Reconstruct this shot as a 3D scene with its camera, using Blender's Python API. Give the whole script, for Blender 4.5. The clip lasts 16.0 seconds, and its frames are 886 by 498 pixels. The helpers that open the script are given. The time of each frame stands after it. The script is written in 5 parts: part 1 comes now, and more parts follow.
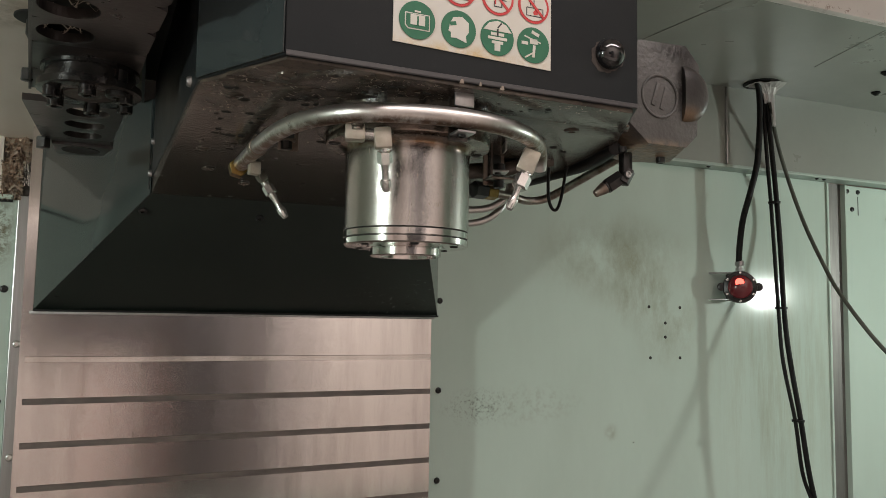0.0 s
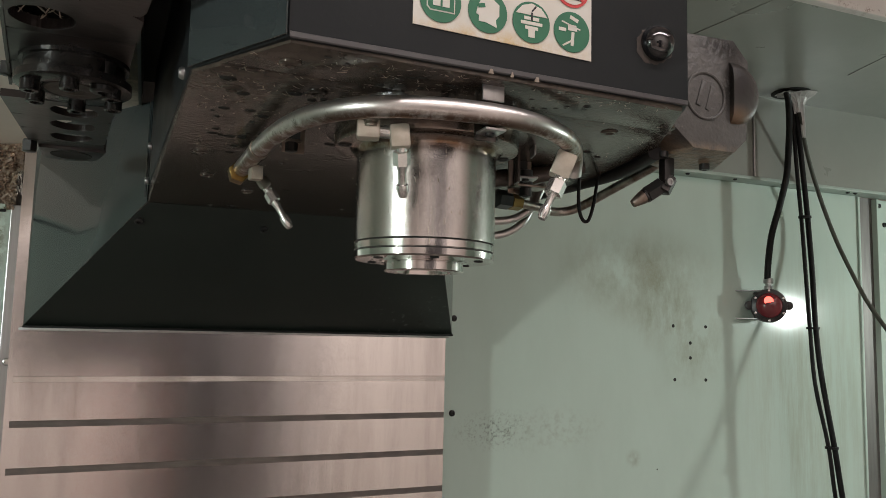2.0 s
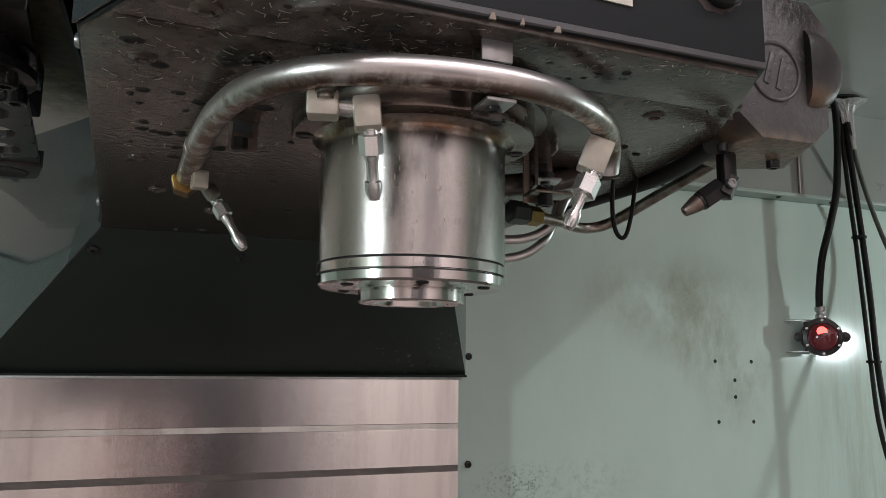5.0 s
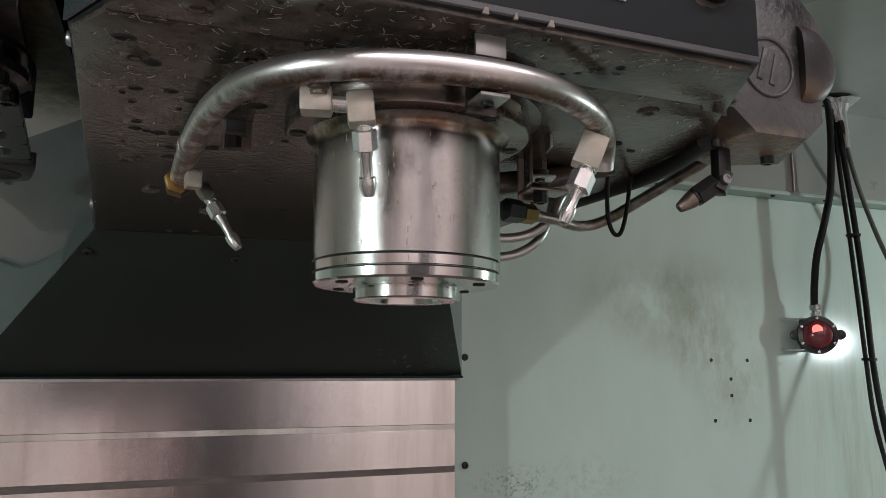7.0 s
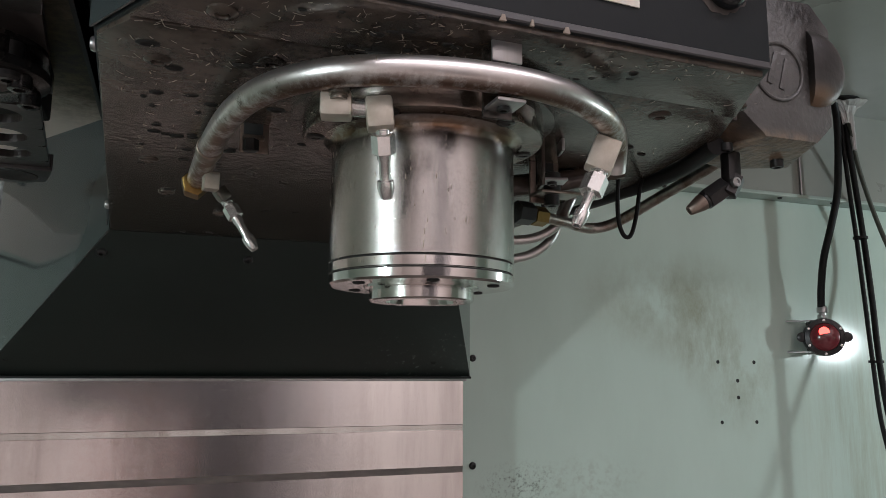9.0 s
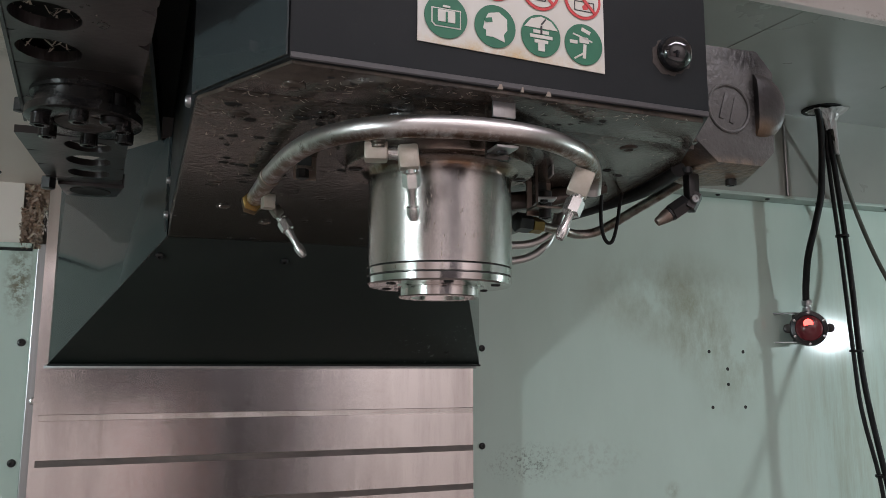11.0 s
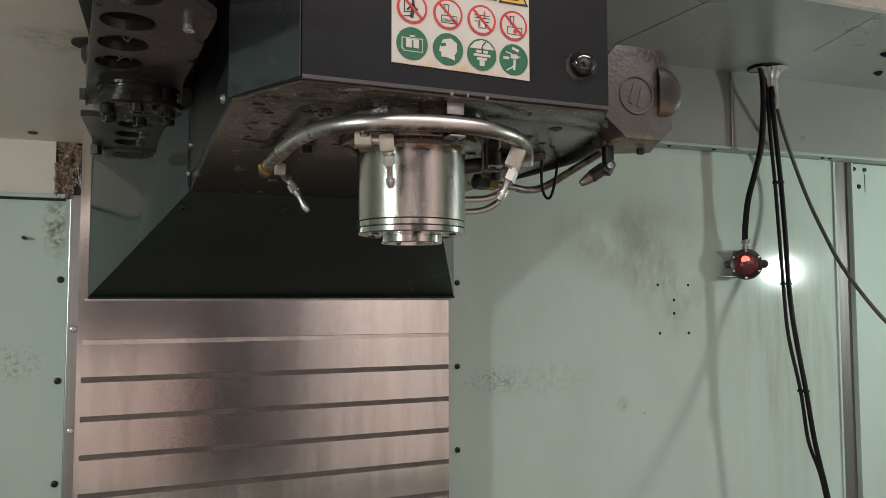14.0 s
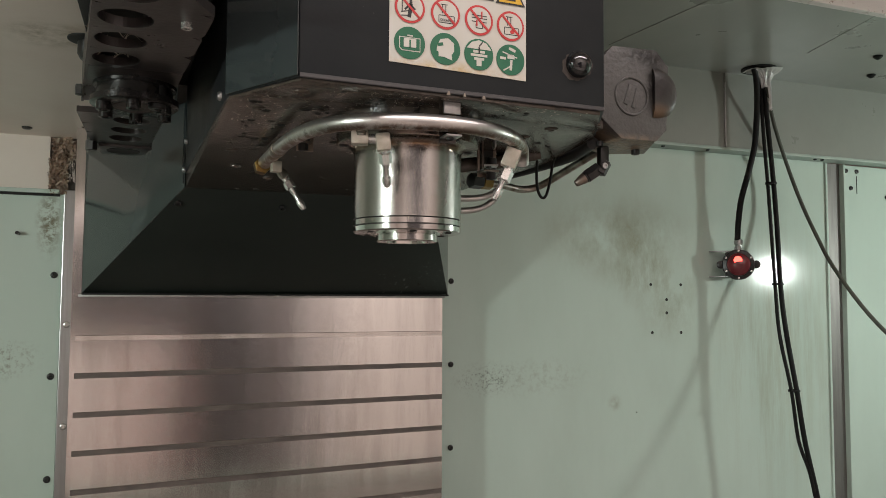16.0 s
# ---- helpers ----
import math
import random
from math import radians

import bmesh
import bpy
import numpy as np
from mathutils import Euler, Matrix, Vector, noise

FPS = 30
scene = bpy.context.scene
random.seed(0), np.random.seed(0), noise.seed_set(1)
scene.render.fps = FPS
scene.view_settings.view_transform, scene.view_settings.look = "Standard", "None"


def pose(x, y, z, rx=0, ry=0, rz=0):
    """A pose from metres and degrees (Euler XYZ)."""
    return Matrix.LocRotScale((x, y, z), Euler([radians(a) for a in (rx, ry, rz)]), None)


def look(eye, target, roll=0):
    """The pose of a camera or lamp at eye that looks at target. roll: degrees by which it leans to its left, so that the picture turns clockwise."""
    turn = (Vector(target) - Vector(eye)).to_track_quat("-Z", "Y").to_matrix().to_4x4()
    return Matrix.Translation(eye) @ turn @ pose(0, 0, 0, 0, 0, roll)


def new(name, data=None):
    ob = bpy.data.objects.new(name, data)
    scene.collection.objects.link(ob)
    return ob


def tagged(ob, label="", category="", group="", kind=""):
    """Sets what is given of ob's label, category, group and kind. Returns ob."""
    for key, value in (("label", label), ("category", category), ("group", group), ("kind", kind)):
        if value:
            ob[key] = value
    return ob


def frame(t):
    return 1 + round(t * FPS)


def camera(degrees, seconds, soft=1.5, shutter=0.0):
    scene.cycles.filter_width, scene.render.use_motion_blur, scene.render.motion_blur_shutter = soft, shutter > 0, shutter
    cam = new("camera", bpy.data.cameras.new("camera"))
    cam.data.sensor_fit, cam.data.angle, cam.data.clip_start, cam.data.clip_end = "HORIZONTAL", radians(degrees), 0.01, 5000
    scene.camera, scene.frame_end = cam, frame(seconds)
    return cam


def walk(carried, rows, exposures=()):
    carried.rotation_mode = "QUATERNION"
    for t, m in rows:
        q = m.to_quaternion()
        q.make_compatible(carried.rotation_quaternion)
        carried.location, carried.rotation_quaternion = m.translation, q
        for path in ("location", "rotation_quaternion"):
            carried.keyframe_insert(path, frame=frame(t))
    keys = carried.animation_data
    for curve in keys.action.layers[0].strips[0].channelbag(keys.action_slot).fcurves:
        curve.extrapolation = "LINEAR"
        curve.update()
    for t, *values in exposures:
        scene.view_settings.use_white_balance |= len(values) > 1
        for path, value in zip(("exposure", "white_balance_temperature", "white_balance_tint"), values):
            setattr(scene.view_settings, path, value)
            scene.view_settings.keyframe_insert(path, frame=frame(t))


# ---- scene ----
cam = camera(60.8, 16.0, soft=0.8)
PATH = [
    (0, (-0.246, -0.748, 1.531), (0.504, 1.098, 1.699), 1.0),
    (0.5, (-0.249, -0.748, 1.531), (0.497, 1.101, 1.697), 1.1),
    (1, (-0.248, -0.734, 1.529), (0.489, 1.118, 1.698), 1.2),
    (1.5, (-0.239, -0.699, 1.531), (0.493, 1.153, 1.715), 1.4),
    (2, (-0.224, -0.659, 1.538), (0.502, 1.194, 1.745), 1.4),
    (2.5, (-0.2, -0.611, 1.546), (0.51, 1.244, 1.776), 1.3),
    (3, (-0.176, -0.559, 1.551), (0.519, 1.299, 1.804), 1.2),
    (3.5, (-0.152, -0.519, 1.551), (0.529, 1.341, 1.825), 1.2),
    (4, (-0.142, -0.503, 1.552), (0.529, 1.359, 1.839), 1.0),
    (6.5, (-0.137, -0.494, 1.546), (0.538, 1.365, 1.842), 0.3),
    (7, (-0.137, -0.494, 1.546), (0.541, 1.364, 1.847), 0.2),
    (7.5, (-0.139, -0.495, 1.549), (0.538, 1.362, 1.855), 0.2),
    (8, (-0.14, -0.494, 1.55), (0.534, 1.364, 1.855), 0.2),
    (8.5, (-0.142, -0.492, 1.547), (0.528, 1.367, 1.852), 0.3),
    (9, (-0.147, -0.5, 1.545), (0.519, 1.361, 1.849), 0.4),
    (9.5, (-0.156, -0.515, 1.54), (0.505, 1.348, 1.844), 0.5),
    (9.7, (-0.158, -0.525, 1.539), (0.496, 1.341, 1.842), 0.6),
    (11.8, (-0.226, -0.731, 1.532), (0.414, 1.146, 1.796), 0.1),
    (12, (-0.229, -0.752, 1.533), (0.415, 1.125, 1.781), -0.0),
    (12.5, (-0.238, -0.797, 1.528), (0.417, 1.081, 1.738), -0.3),
    (13, (-0.249, -0.836, 1.528), (0.415, 1.043, 1.701), -0.4),
    (13.5, (-0.256, -0.866, 1.528), (0.414, 1.013, 1.67), -0.3),
    (14, (-0.259, -0.878, 1.524), (0.418, 1.0, 1.65), -0.1),
    (14.5, (-0.26, -0.878, 1.524), (0.423, 0.998, 1.643), 0.1),
    (15, (-0.262, -0.879, 1.525), (0.429, 0.994, 1.642), 0.2),
    (15.5, (-0.261, -0.88, 1.524), (0.434, 0.992, 1.643), 0.2),
    (16, (-0.263, -0.881, 1.525), (0.431, 0.991, 1.645), 0.3),
]
walk(cam, [(t, look(eye, target, roll)) for t, eye, target, roll in PATH],
     exposures=[(0.0, 0.0, 6500, 10), (1.5, 0.0, 6450, 10.5), (3.5, 0.0, 6150, 13), (5.0, 0.0, 5980, 14), (9.0, -0.02, 5930, 14), (11.8, -0.06, 5820, 13.5), (12.7, -0.03, 5850, 13), (13.5, 0.0, 6120, 12), (14.5, 0.02, 6420, 11), (16.0, 0.02, 6450, 11)])

# ---- light ----
world = bpy.data.worlds.new("workshop_air")
world.use_nodes = True
world.node_tree.nodes["Background"].inputs[0].default_value = (0.9, 0.84, 0.8, 1)
world.node_tree.nodes["Background"].inputs[1].default_value = 0.12
scene.world = world


def area_lamp(name, eye, target, sx, sy, watts, colour, label):
    data = bpy.data.lights.new(name, "AREA")
    data.shape, data.size, data.size_y, data.energy, data.color = "RECTANGLE", sx, sy, watts, colour
    ob = new(name, data)
    ob.matrix_world = look(eye, target)
    tagged(ob, label, "lamp")
    return ob


area_lamp("work_light", (2.5, -0.02, 1.645), (1.3, 0.98, 1.6), 0.05, 0.06, 7.6, (0.90, 1.0, 0.92), "white work light inside the enclosure wall")
area_lamp("work_light", (-1.95, -1.02, 1.67), (0.9, 0.98, 1.5), 0.12, 0.12, 13.5, (0.92, 1.0, 0.94), "white work light inside the enclosure wall")
area_lamp("workshop_light", (0.45, -1.7, 3.4), (0.5, -3.3, 0.8), 3.2, 1.2, 155.0, (1.0, 0.905, 0.875), "warm workshop light shining on the wall behind")

# ---- materials ----


def material(name, colour, rough=0.5, metal=0.0, second=None, scale=8.0, amount=0.5, detail=6.0, bump=0.0, bump_scale=200.0,
             stretch=(1, 1, 1), rough_var=0.1, coat=0.0, deep=0.001):
    m = bpy.data.materials.new(name)
    m.use_nodes = True
    n, l = m.node_tree.nodes, m.node_tree.links
    b = n["Principled BSDF"]
    b.inputs["Roughness"].default_value, b.inputs["Metallic"].default_value = rough, metal
    b.inputs["Coat Weight"].default_value = coat
    geo = n.new("ShaderNodeNewGeometry")
    mp = n.new("ShaderNodeMapping")
    mp.inputs["Scale"].default_value = stretch
    l.new(geo.outputs["Position"], mp.inputs["Vector"])
    t = n.new("ShaderNodeTexNoise")
    t.inputs["Scale"].default_value, t.inputs["Detail"].default_value, t.inputs["Roughness"].default_value = scale, detail, 0.65
    l.new(mp.outputs[0], t.inputs["Vector"])
    ramp = n.new("ShaderNodeMapRange")
    ramp.inputs["From Min"].default_value, ramp.inputs["From Max"].default_value = 0.40, 0.68
    ramp.inputs["To Max"].default_value = amount
    l.new(t.outputs["Fac"], ramp.inputs["Value"])
    mix = n.new("ShaderNodeMix")
    mix.data_type = "RGBA"
    mix.inputs["A"].default_value = (*colour, 1)
    mix.inputs["B"].default_value = (*(second or [c * 0.7 for c in colour]), 1)
    l.new(ramp.outputs[0], mix.inputs["Factor"])
    l.new(mix.outputs["Result"], b.inputs["Base Color"])
    fine = n.new("ShaderNodeTexNoise")
    fine.inputs["Scale"].default_value, fine.inputs["Detail"].default_value = bump_scale, 3
    l.new(mp.outputs[0], fine.inputs["Vector"])
    rr = n.new("ShaderNodeMapRange")
    rr.inputs["To Min"].default_value, rr.inputs["To Max"].default_value = max(0.03, rough - rough_var), rough + rough_var
    l.new(t.outputs["Fac"], rr.inputs["Value"])
    l.new(rr.outputs[0], b.inputs["Roughness"])
    if bump:
        bp = n.new("ShaderNodeBump")
        bp.inputs["Strength"].default_value, bp.inputs["Distance"].default_value = bump, deep
        l.new(fine.outputs["Fac"], bp.inputs["Height"])
        l.new(bp.outputs[0], b.inputs["Normal"])
    return m


def stain_or_tone(m, centre, size, colour, strength, scale=30.0, stretch=(1, 1, 1), low=0.42, high=0.62, matte=0.0):
    """A patch with a torn outline round a place, laid over the material's colour: a stain or another tone, painted
    reflections included.
    """
    n, l = m.node_tree.nodes, m.node_tree.links
    b = n["Principled BSDF"]
    before = b.inputs["Base Color"].links[0].from_socket
    geo = n.new("ShaderNodeNewGeometry")
    sub = n.new("ShaderNodeVectorMath")
    sub.operation = "SUBTRACT"
    sub.inputs[1].default_value = centre
    l.new(geo.outputs["Position"], sub.inputs[0])
    div = n.new("ShaderNodeVectorMath")
    div.operation = "DIVIDE"
    div.inputs[1].default_value = size
    l.new(sub.outputs[0], div.inputs[0])
    length = n.new("ShaderNodeVectorMath")
    length.operation = "LENGTH"
    l.new(div.outputs[0], length.inputs[0])
    fall = n.new("ShaderNodeMapRange")
    fall.interpolation_type = "SMOOTHSTEP"
    fall.inputs["From Min"].default_value, fall.inputs["From Max"].default_value = 1.0, 0.1
    l.new(length.outputs["Value"], fall.inputs["Value"])
    mp = n.new("ShaderNodeMapping")
    mp.inputs["Scale"].default_value = stretch
    l.new(geo.outputs["Position"], mp.inputs["Vector"])
    t = n.new("ShaderNodeTexNoise")
    t.inputs["Scale"].default_value, t.inputs["Detail"].default_value, t.inputs["Roughness"].default_value = scale, 8, 0.75
    l.new(mp.outputs[0], t.inputs["Vector"])
    tr = n.new("ShaderNodeMapRange")
    tr.inputs["From Min"].default_value, tr.inputs["From Max"].default_value = low, high
    l.new(t.outputs["Fac"], tr.inputs["Value"])
    mul = n.new("ShaderNodeMath")
    mul.operation = "MULTIPLY"
    l.new(fall.outputs[0], mul.inputs[0])
    l.new(tr.outputs[0], mul.inputs[1])
    mul2 = n.new("ShaderNodeMath")
    mul2.operation = "MULTIPLY"
    mul2.inputs[1].default_value = strength
    l.new(mul.outputs[0], mul2.inputs[0])
    mix = n.new("ShaderNodeMix")
    mix.data_type = "RGBA"
    mix.inputs["B"].default_value = (*colour, 1)
    l.new(mul2.outputs[0], mix.inputs["Factor"])
    l.new(before, mix.inputs["A"])
    l.new(mix.outputs["Result"], b.inputs["Base Color"])
    if matte:
        gloss = n.new("ShaderNodeMapRange")
        gloss.inputs["To Min"].default_value, gloss.inputs["To Max"].default_value = matte, 0.06
        l.new(mul2.outputs[0], gloss.inputs["Value"])
        l.new(gloss.outputs[0], b.inputs["Specular IOR Level"])


WALL = material("wall_paint", (0.56, 0.67, 0.60), 0.13, second=(0.485, 0.58, 0.51), scale=3.0, amount=0.6, stretch=(1, 1, 0.35), bump=0.04, bump_scale=90, rough_var=0.04)
stain_or_tone(WALL, (0.97, 0.98, 1.69), (0.34, 0.3, 0.16), (0.23, 0.20, 0.11), 0.6, 8, (1, 1, 0.6), 0.38, 0.66)
stain_or_tone(WALL, (1.05, 0.98, 1.61), (0.17, 0.3, 0.15), (0.22, 0.17, 0.07), 0.55, 16, (1, 1, 0.35), 0.42, 0.66)
stain_or_tone(WALL, (1.14, 0.98, 1.52), (0.15, 0.3, 0.17), (0.23, 0.20, 0.10), 0.55, 12, (1, 1, 0.5), 0.40, 0.68)
stain_or_tone(WALL, (0.95, 0.98, 1.22), (0.03, 0.3, 0.03), (0.35, 0.37, 0.30), 0.7, 30)
stain_or_tone(WALL, (0.56, 0.98, 1.30), (0.13, 0.3, 0.06), (0.12, 0.12, 0.10), 0.7, 170, (1, 1, 1), 0.52, 0.6)
stain_or_tone(WALL, (0.70, 0.98, 1.30), (0.22, 0.3, 0.07), (0.34, 0.36, 0.30), 0.45, 50, (1, 1, 1), 0.48, 0.62)
stain_or_tone(WALL, (1.55, 0.98, 1.35), (0.35, 0.3, 0.6), (0.42, 0.45, 0.36), 0.8, 12, (2.2, 1, 0.18), 0.44, 0.66)
stain_or_tone(WALL, (-0.50, 0.98, 1.68), (0.035, 0.3, 0.10), (0.16, 0.14, 0.08), 0.9, 60, (1, 1, 1), 0.44, 0.56)
stain_or_tone(WALL, (-0.60, 0.98, 1.38), (0.12, 0.3, 0.06), (0.25, 0.25, 0.2), 0.8, 120, (1, 1, 1), 0.50, 0.62)
# wall paint toned down to shade the underside of the right ledge
LEDGE = material("wall_paint_ledge_shade", (0.40, 0.47, 0.42), 0.5, second=(0.33, 0.38, 0.34), scale=20, amount=0.7)
# wall paint darkened for the shade under the roof
CEIL = material("wall_paint_shaded", (0.29, 0.30, 0.27), 0.30, second=(0.25, 0.26, 0.23), scale=4.0, amount=0.6, bump=0.05, bump_scale=60)
# the wall paint again, with the warm light on the left mixed into it
WARMLIT = material("wall_paint_warm_lit", (0.80, 0.73, 0.66), 0.40, second=(0.74, 0.66, 0.59), scale=5.0, amount=0.6, bump=0.05, bump_scale=60)
stain_or_tone(WARMLIT, (-0.262, 0.36, 1.87), (0.13, 0.33, 0.3), (0.13, 0.10, 0.028), 1.0, 30, (1, 1, 1), 0.0, 0.25)
stain_or_tone(WARMLIT, (-0.262, 0.38, 1.87), (0.12, 0.32, 0.3), (0.035, 0.026, 0.010), 1.0, 42, (1, 1, 1), 0.36, 0.58)
stain_or_tone(WARMLIT, (-0.365, 0.235, 1.87), (0.055, 0.075, 0.1), (0.26, 0.17, 0.05), 0.8, 30, (1, 1, 1), 0.30, 0.6)
stain_or_tone(WARMLIT, (-0.42, 0.24, 1.87), (0.07, 0.08, 0.1), (0.20, 0.16, 0.07), 0.6, 30, (1, 1, 1), 0.40, 0.62)
ZINC = material("zinc_plate", (0.60, 0.56, 0.49), 0.36, 0.6, second=(0.44, 0.39, 0.30), scale=60, amount=0.7, bump=0.1, bump_scale=500)
FASCIA = material("fascia_paint", (0.72, 0.68, 0.65), 0.5, second=(0.62, 0.56, 0.52), scale=6, amount=0.4)
stain_or_tone(FASCIA, (1.3, 0.41, 2.203), (0.5, 0.2, 0.012), (0.22, 0.13, 0.09), 0.9, 40, (1, 1, 1), 0.55, 0.6)
CHANNEL = material("dull_channel", (0.24, 0.225, 0.215), 0.48, 0.6, second=(0.17, 0.155, 0.15), scale=10, stretch=(6, 6, 0.5), amount=0.7)
SEAM = material("soft_seam", (0.17, 0.17, 0.155), 0.6)
TRIM = material("trim_steel", (0.44, 0.44, 0.44), 0.34, 0.9, second=(0.30, 0.28, 0.26), scale=10, stretch=(6, 6, 0.5), amount=0.6)
GAP = material("dark_gap", (0.02, 0.02, 0.018), 0.8)
# upright bands in the slat colour imitate vertical reflections
SLAT = material("brushed_stainless", (0.80, 0.775, 0.75), 0.10, 1.0, second=(0.57, 0.54, 0.515), scale=4.0, amount=0.9, stretch=(5, 1, 0.5), bump=0.05, bump_scale=500, rough_var=0.05)
stain_or_tone(SLAT, (-0.1, 0.85, 1.42), (0.45, 0.2, 0.25), (0.40, 0.36, 0.29), 0.5, 60, (0.8, 1, 2.0), 0.55, 0.66)
# lip steel coloured darker to imitate the dark reflection along each step
LIP = material("lip_dark_reflection", (0.26, 0.225, 0.21), 0.5, 0.7, second=(0.13, 0.115, 0.11), scale=30, amount=0.7, stretch=(0.4, 1, 1), bump=0.1, bump_scale=300)
SLAT_NODE = SLAT.node_tree.nodes["Principled BSDF"]
SLAT_NODE.inputs["Anisotropic"].default_value = 0.85
SLAT_NODE.inputs["Anisotropic Rotation"].default_value = 0.25
GRAIN = SLAT.node_tree.nodes.new("ShaderNodeTangent")
GRAIN.direction_type, GRAIN.axis = "RADIAL", "Z"
SLAT.node_tree.links.new(GRAIN.outputs[0], SLAT_NODE.inputs["Tangent"])
HEAD = material("charcoal_paint", (0.0205, 0.0230, 0.0245), 0.36, second=(0.0145, 0.0165, 0.018), scale=12, amount=0.6, bump=0.10, bump_scale=260, rough_var=0.08)
stain_or_tone(HEAD, (0.0, -0.12, 1.84), (0.30, 0.2, 0.12), (0.20, 0.19, 0.18), 0.6, 320, (1, 1, 0.7), 0.66, 0.70)
HOOD = material("black_green_paint", (0.012, 0.017, 0.014), 0.45, second=(0.02, 0.026, 0.022), scale=9, amount=0.5, bump=0.05)
stain_or_tone(HOOD, (0.28, 0.80, 1.56), (0.16, 0.2, 0.09), (0.26, 0.30, 0.27), 0.8, 110, (1, 1, 1), 0.60, 0.65)
CHEEK = material("grey_teal_paint", (0.045, 0.057, 0.058), 0.08, second=(0.040, 0.050, 0.050), scale=5, amount=0.6, bump=0.02, rough_var=0.03)
UNDER = material("oily_casting", (0.115, 0.091, 0.074), 0.22, 0.25, second=(0.031, 0.025, 0.020), scale=26, amount=0.9, bump=0.35, bump_scale=170, rough_var=0.15, deep=0.0012)
stain_or_tone(UNDER, (-0.08, -0.02, 1.743), (0.16, 0.12, 0.1), (0.13, 0.12, 0.10), 0.5, 60, (1, 1, 1), 0.5, 0.68)
# near-black mottling in two grain sizes, strongest round the spindle and tube
stain_or_tone(UNDER, (0.02, -0.03, 1.74), (0.22, 0.13, 0.1), (0.008, 0.007, 0.006), 0.95, 26, (1, 1, 1), 0.44, 0.60)
stain_or_tone(UNDER, (0.02, -0.02, 1.74), (0.32, 0.20, 0.1), (0.010, 0.009, 0.008), 0.9, 75, (1, 0.7, 1), 0.55, 0.62)
stain_or_tone(UNDER, (0.05, 0.0, 1.74), (0.30, 0.22, 0.1), (0.20, 0.12, 0.06), 0.7, 110, (1, 1, 1), 0.60, 0.66)
ARMDARK = material("black_oiled_hub", (0.013, 0.012, 0.012), 0.24, 0.2, second=(0.03, 0.026, 0.022), scale=60, amount=0.7, bump=0.3, bump_scale=200)
ARM = material("black_oxide", (0.040, 0.034, 0.032), 0.30, 0.3, second=(0.020, 0.017, 0.016), scale=14, amount=0.6, bump=0.2, bump_scale=160)
STEEL = material("ground_steel", (0.60, 0.585, 0.57), 0.17, 1.0, second=(0.44, 0.41, 0.38), scale=9, amount=0.7, stretch=(1, 1, 0.6), bump=0.5, bump_scale=3000, rough_var=0.06, deep=0.00012)
stain_or_tone(STEEL, (0.025, 0.027, 1.655), (0.12, 0.12, 0.12), (0.26, 0.24, 0.22), 0.7, 420, (1, 1, 1), 0.52, 0.62)
# next three: dark streaks painted in as reflections on the sleeve
stain_or_tone(STEEL, (-0.006, -0.045, 1.655), (0.010, 0.05, 0.045), (0.07, 0.065, 0.06), 0.9, 30, (1, 1, 0.2), 0.34, 0.58)
stain_or_tone(STEEL, (0.000, -0.045, 1.678), (0.022, 0.05, 0.018), (0.12, 0.11, 0.10), 0.7, 40, (1, 1, 0.5), 0.38, 0.60)
stain_or_tone(STEEL, (0.022, -0.045, 1.66), (0.013, 0.05, 0.08), (0.13, 0.12, 0.115), 0.75, 25, (1, 1, 0.15), 0.34, 0.60)
stain_or_tone(STEEL, (0.025, 0.027, 1.704), (0.6, 0.6, 0.011), (0.17, 0.105, 0.065), 1.0, 35, (1, 1, 1), 0.25, 0.55)
POLISHED = material("polished_band", (0.66, 0.63, 0.61), 0.13, 1.0, second=(0.50, 0.46, 0.43), scale=14, amount=0.6, stretch=(1, 1, 0.4), bump=0.1, bump_scale=900, rough_var=0.04, deep=0.0002)
FLANGE = material("brown_stained_steel", (0.22, 0.195, 0.175), 0.26, 0.9, second=(0.11, 0.07, 0.045), scale=28, amount=0.9, bump=0.2, bump_scale=300)
OILY = material("oily_steel", (0.26, 0.24, 0.21), 0.30, 0.9, second=(0.10, 0.075, 0.05), scale=40, amount=0.9, bump=0.2, bump_scale=250)
BRIGHT = material("polished_steel", (0.74, 0.73, 0.71), 0.20, 0.85, second=(0.58, 0.55, 0.51), scale=20, amount=0.4)
TUBE = material("worn_steel_tube", (0.66, 0.64, 0.62), 0.34, 0.95, second=(0.54, 0.50, 0.47), scale=30, amount=0.5, bump=0.10, bump_scale=300, rough_var=0.06)
stain_or_tone(TUBE, (0.02, 0.04, 1.7030), (1.0, 1.4, 0.0098), (0.17, 0.10, 0.065), 1.0, 60, (1, 1, 1), 0.36, 0.54)
stain_or_tone(TUBE, (-0.10, 0.0, 1.708), (0.06, 0.12, 0.012), (0.08, 0.055, 0.035), 0.85, 170, (1, 1, 1), 0.56, 0.61)
stain_or_tone(TUBE, (0.13, -0.05, 1.712), (0.06, 0.07, 0.02), (0.24, 0.15, 0.07), 0.8, 60, (1, 1, 1), 0.44, 0.58)
PIPE = material("spotted_pipe", (0.52, 0.49, 0.45), 0.32, 1.0, second=(0.17, 0.11, 0.07), scale=45, amount=0.9, bump=0.2, bump_scale=300)
RUST = material("rusty_tube", (0.30, 0.25, 0.21), 0.42, 0.9, second=(0.16, 0.11, 0.08), scale=50, amount=0.9, bump=0.2, bump_scale=300)
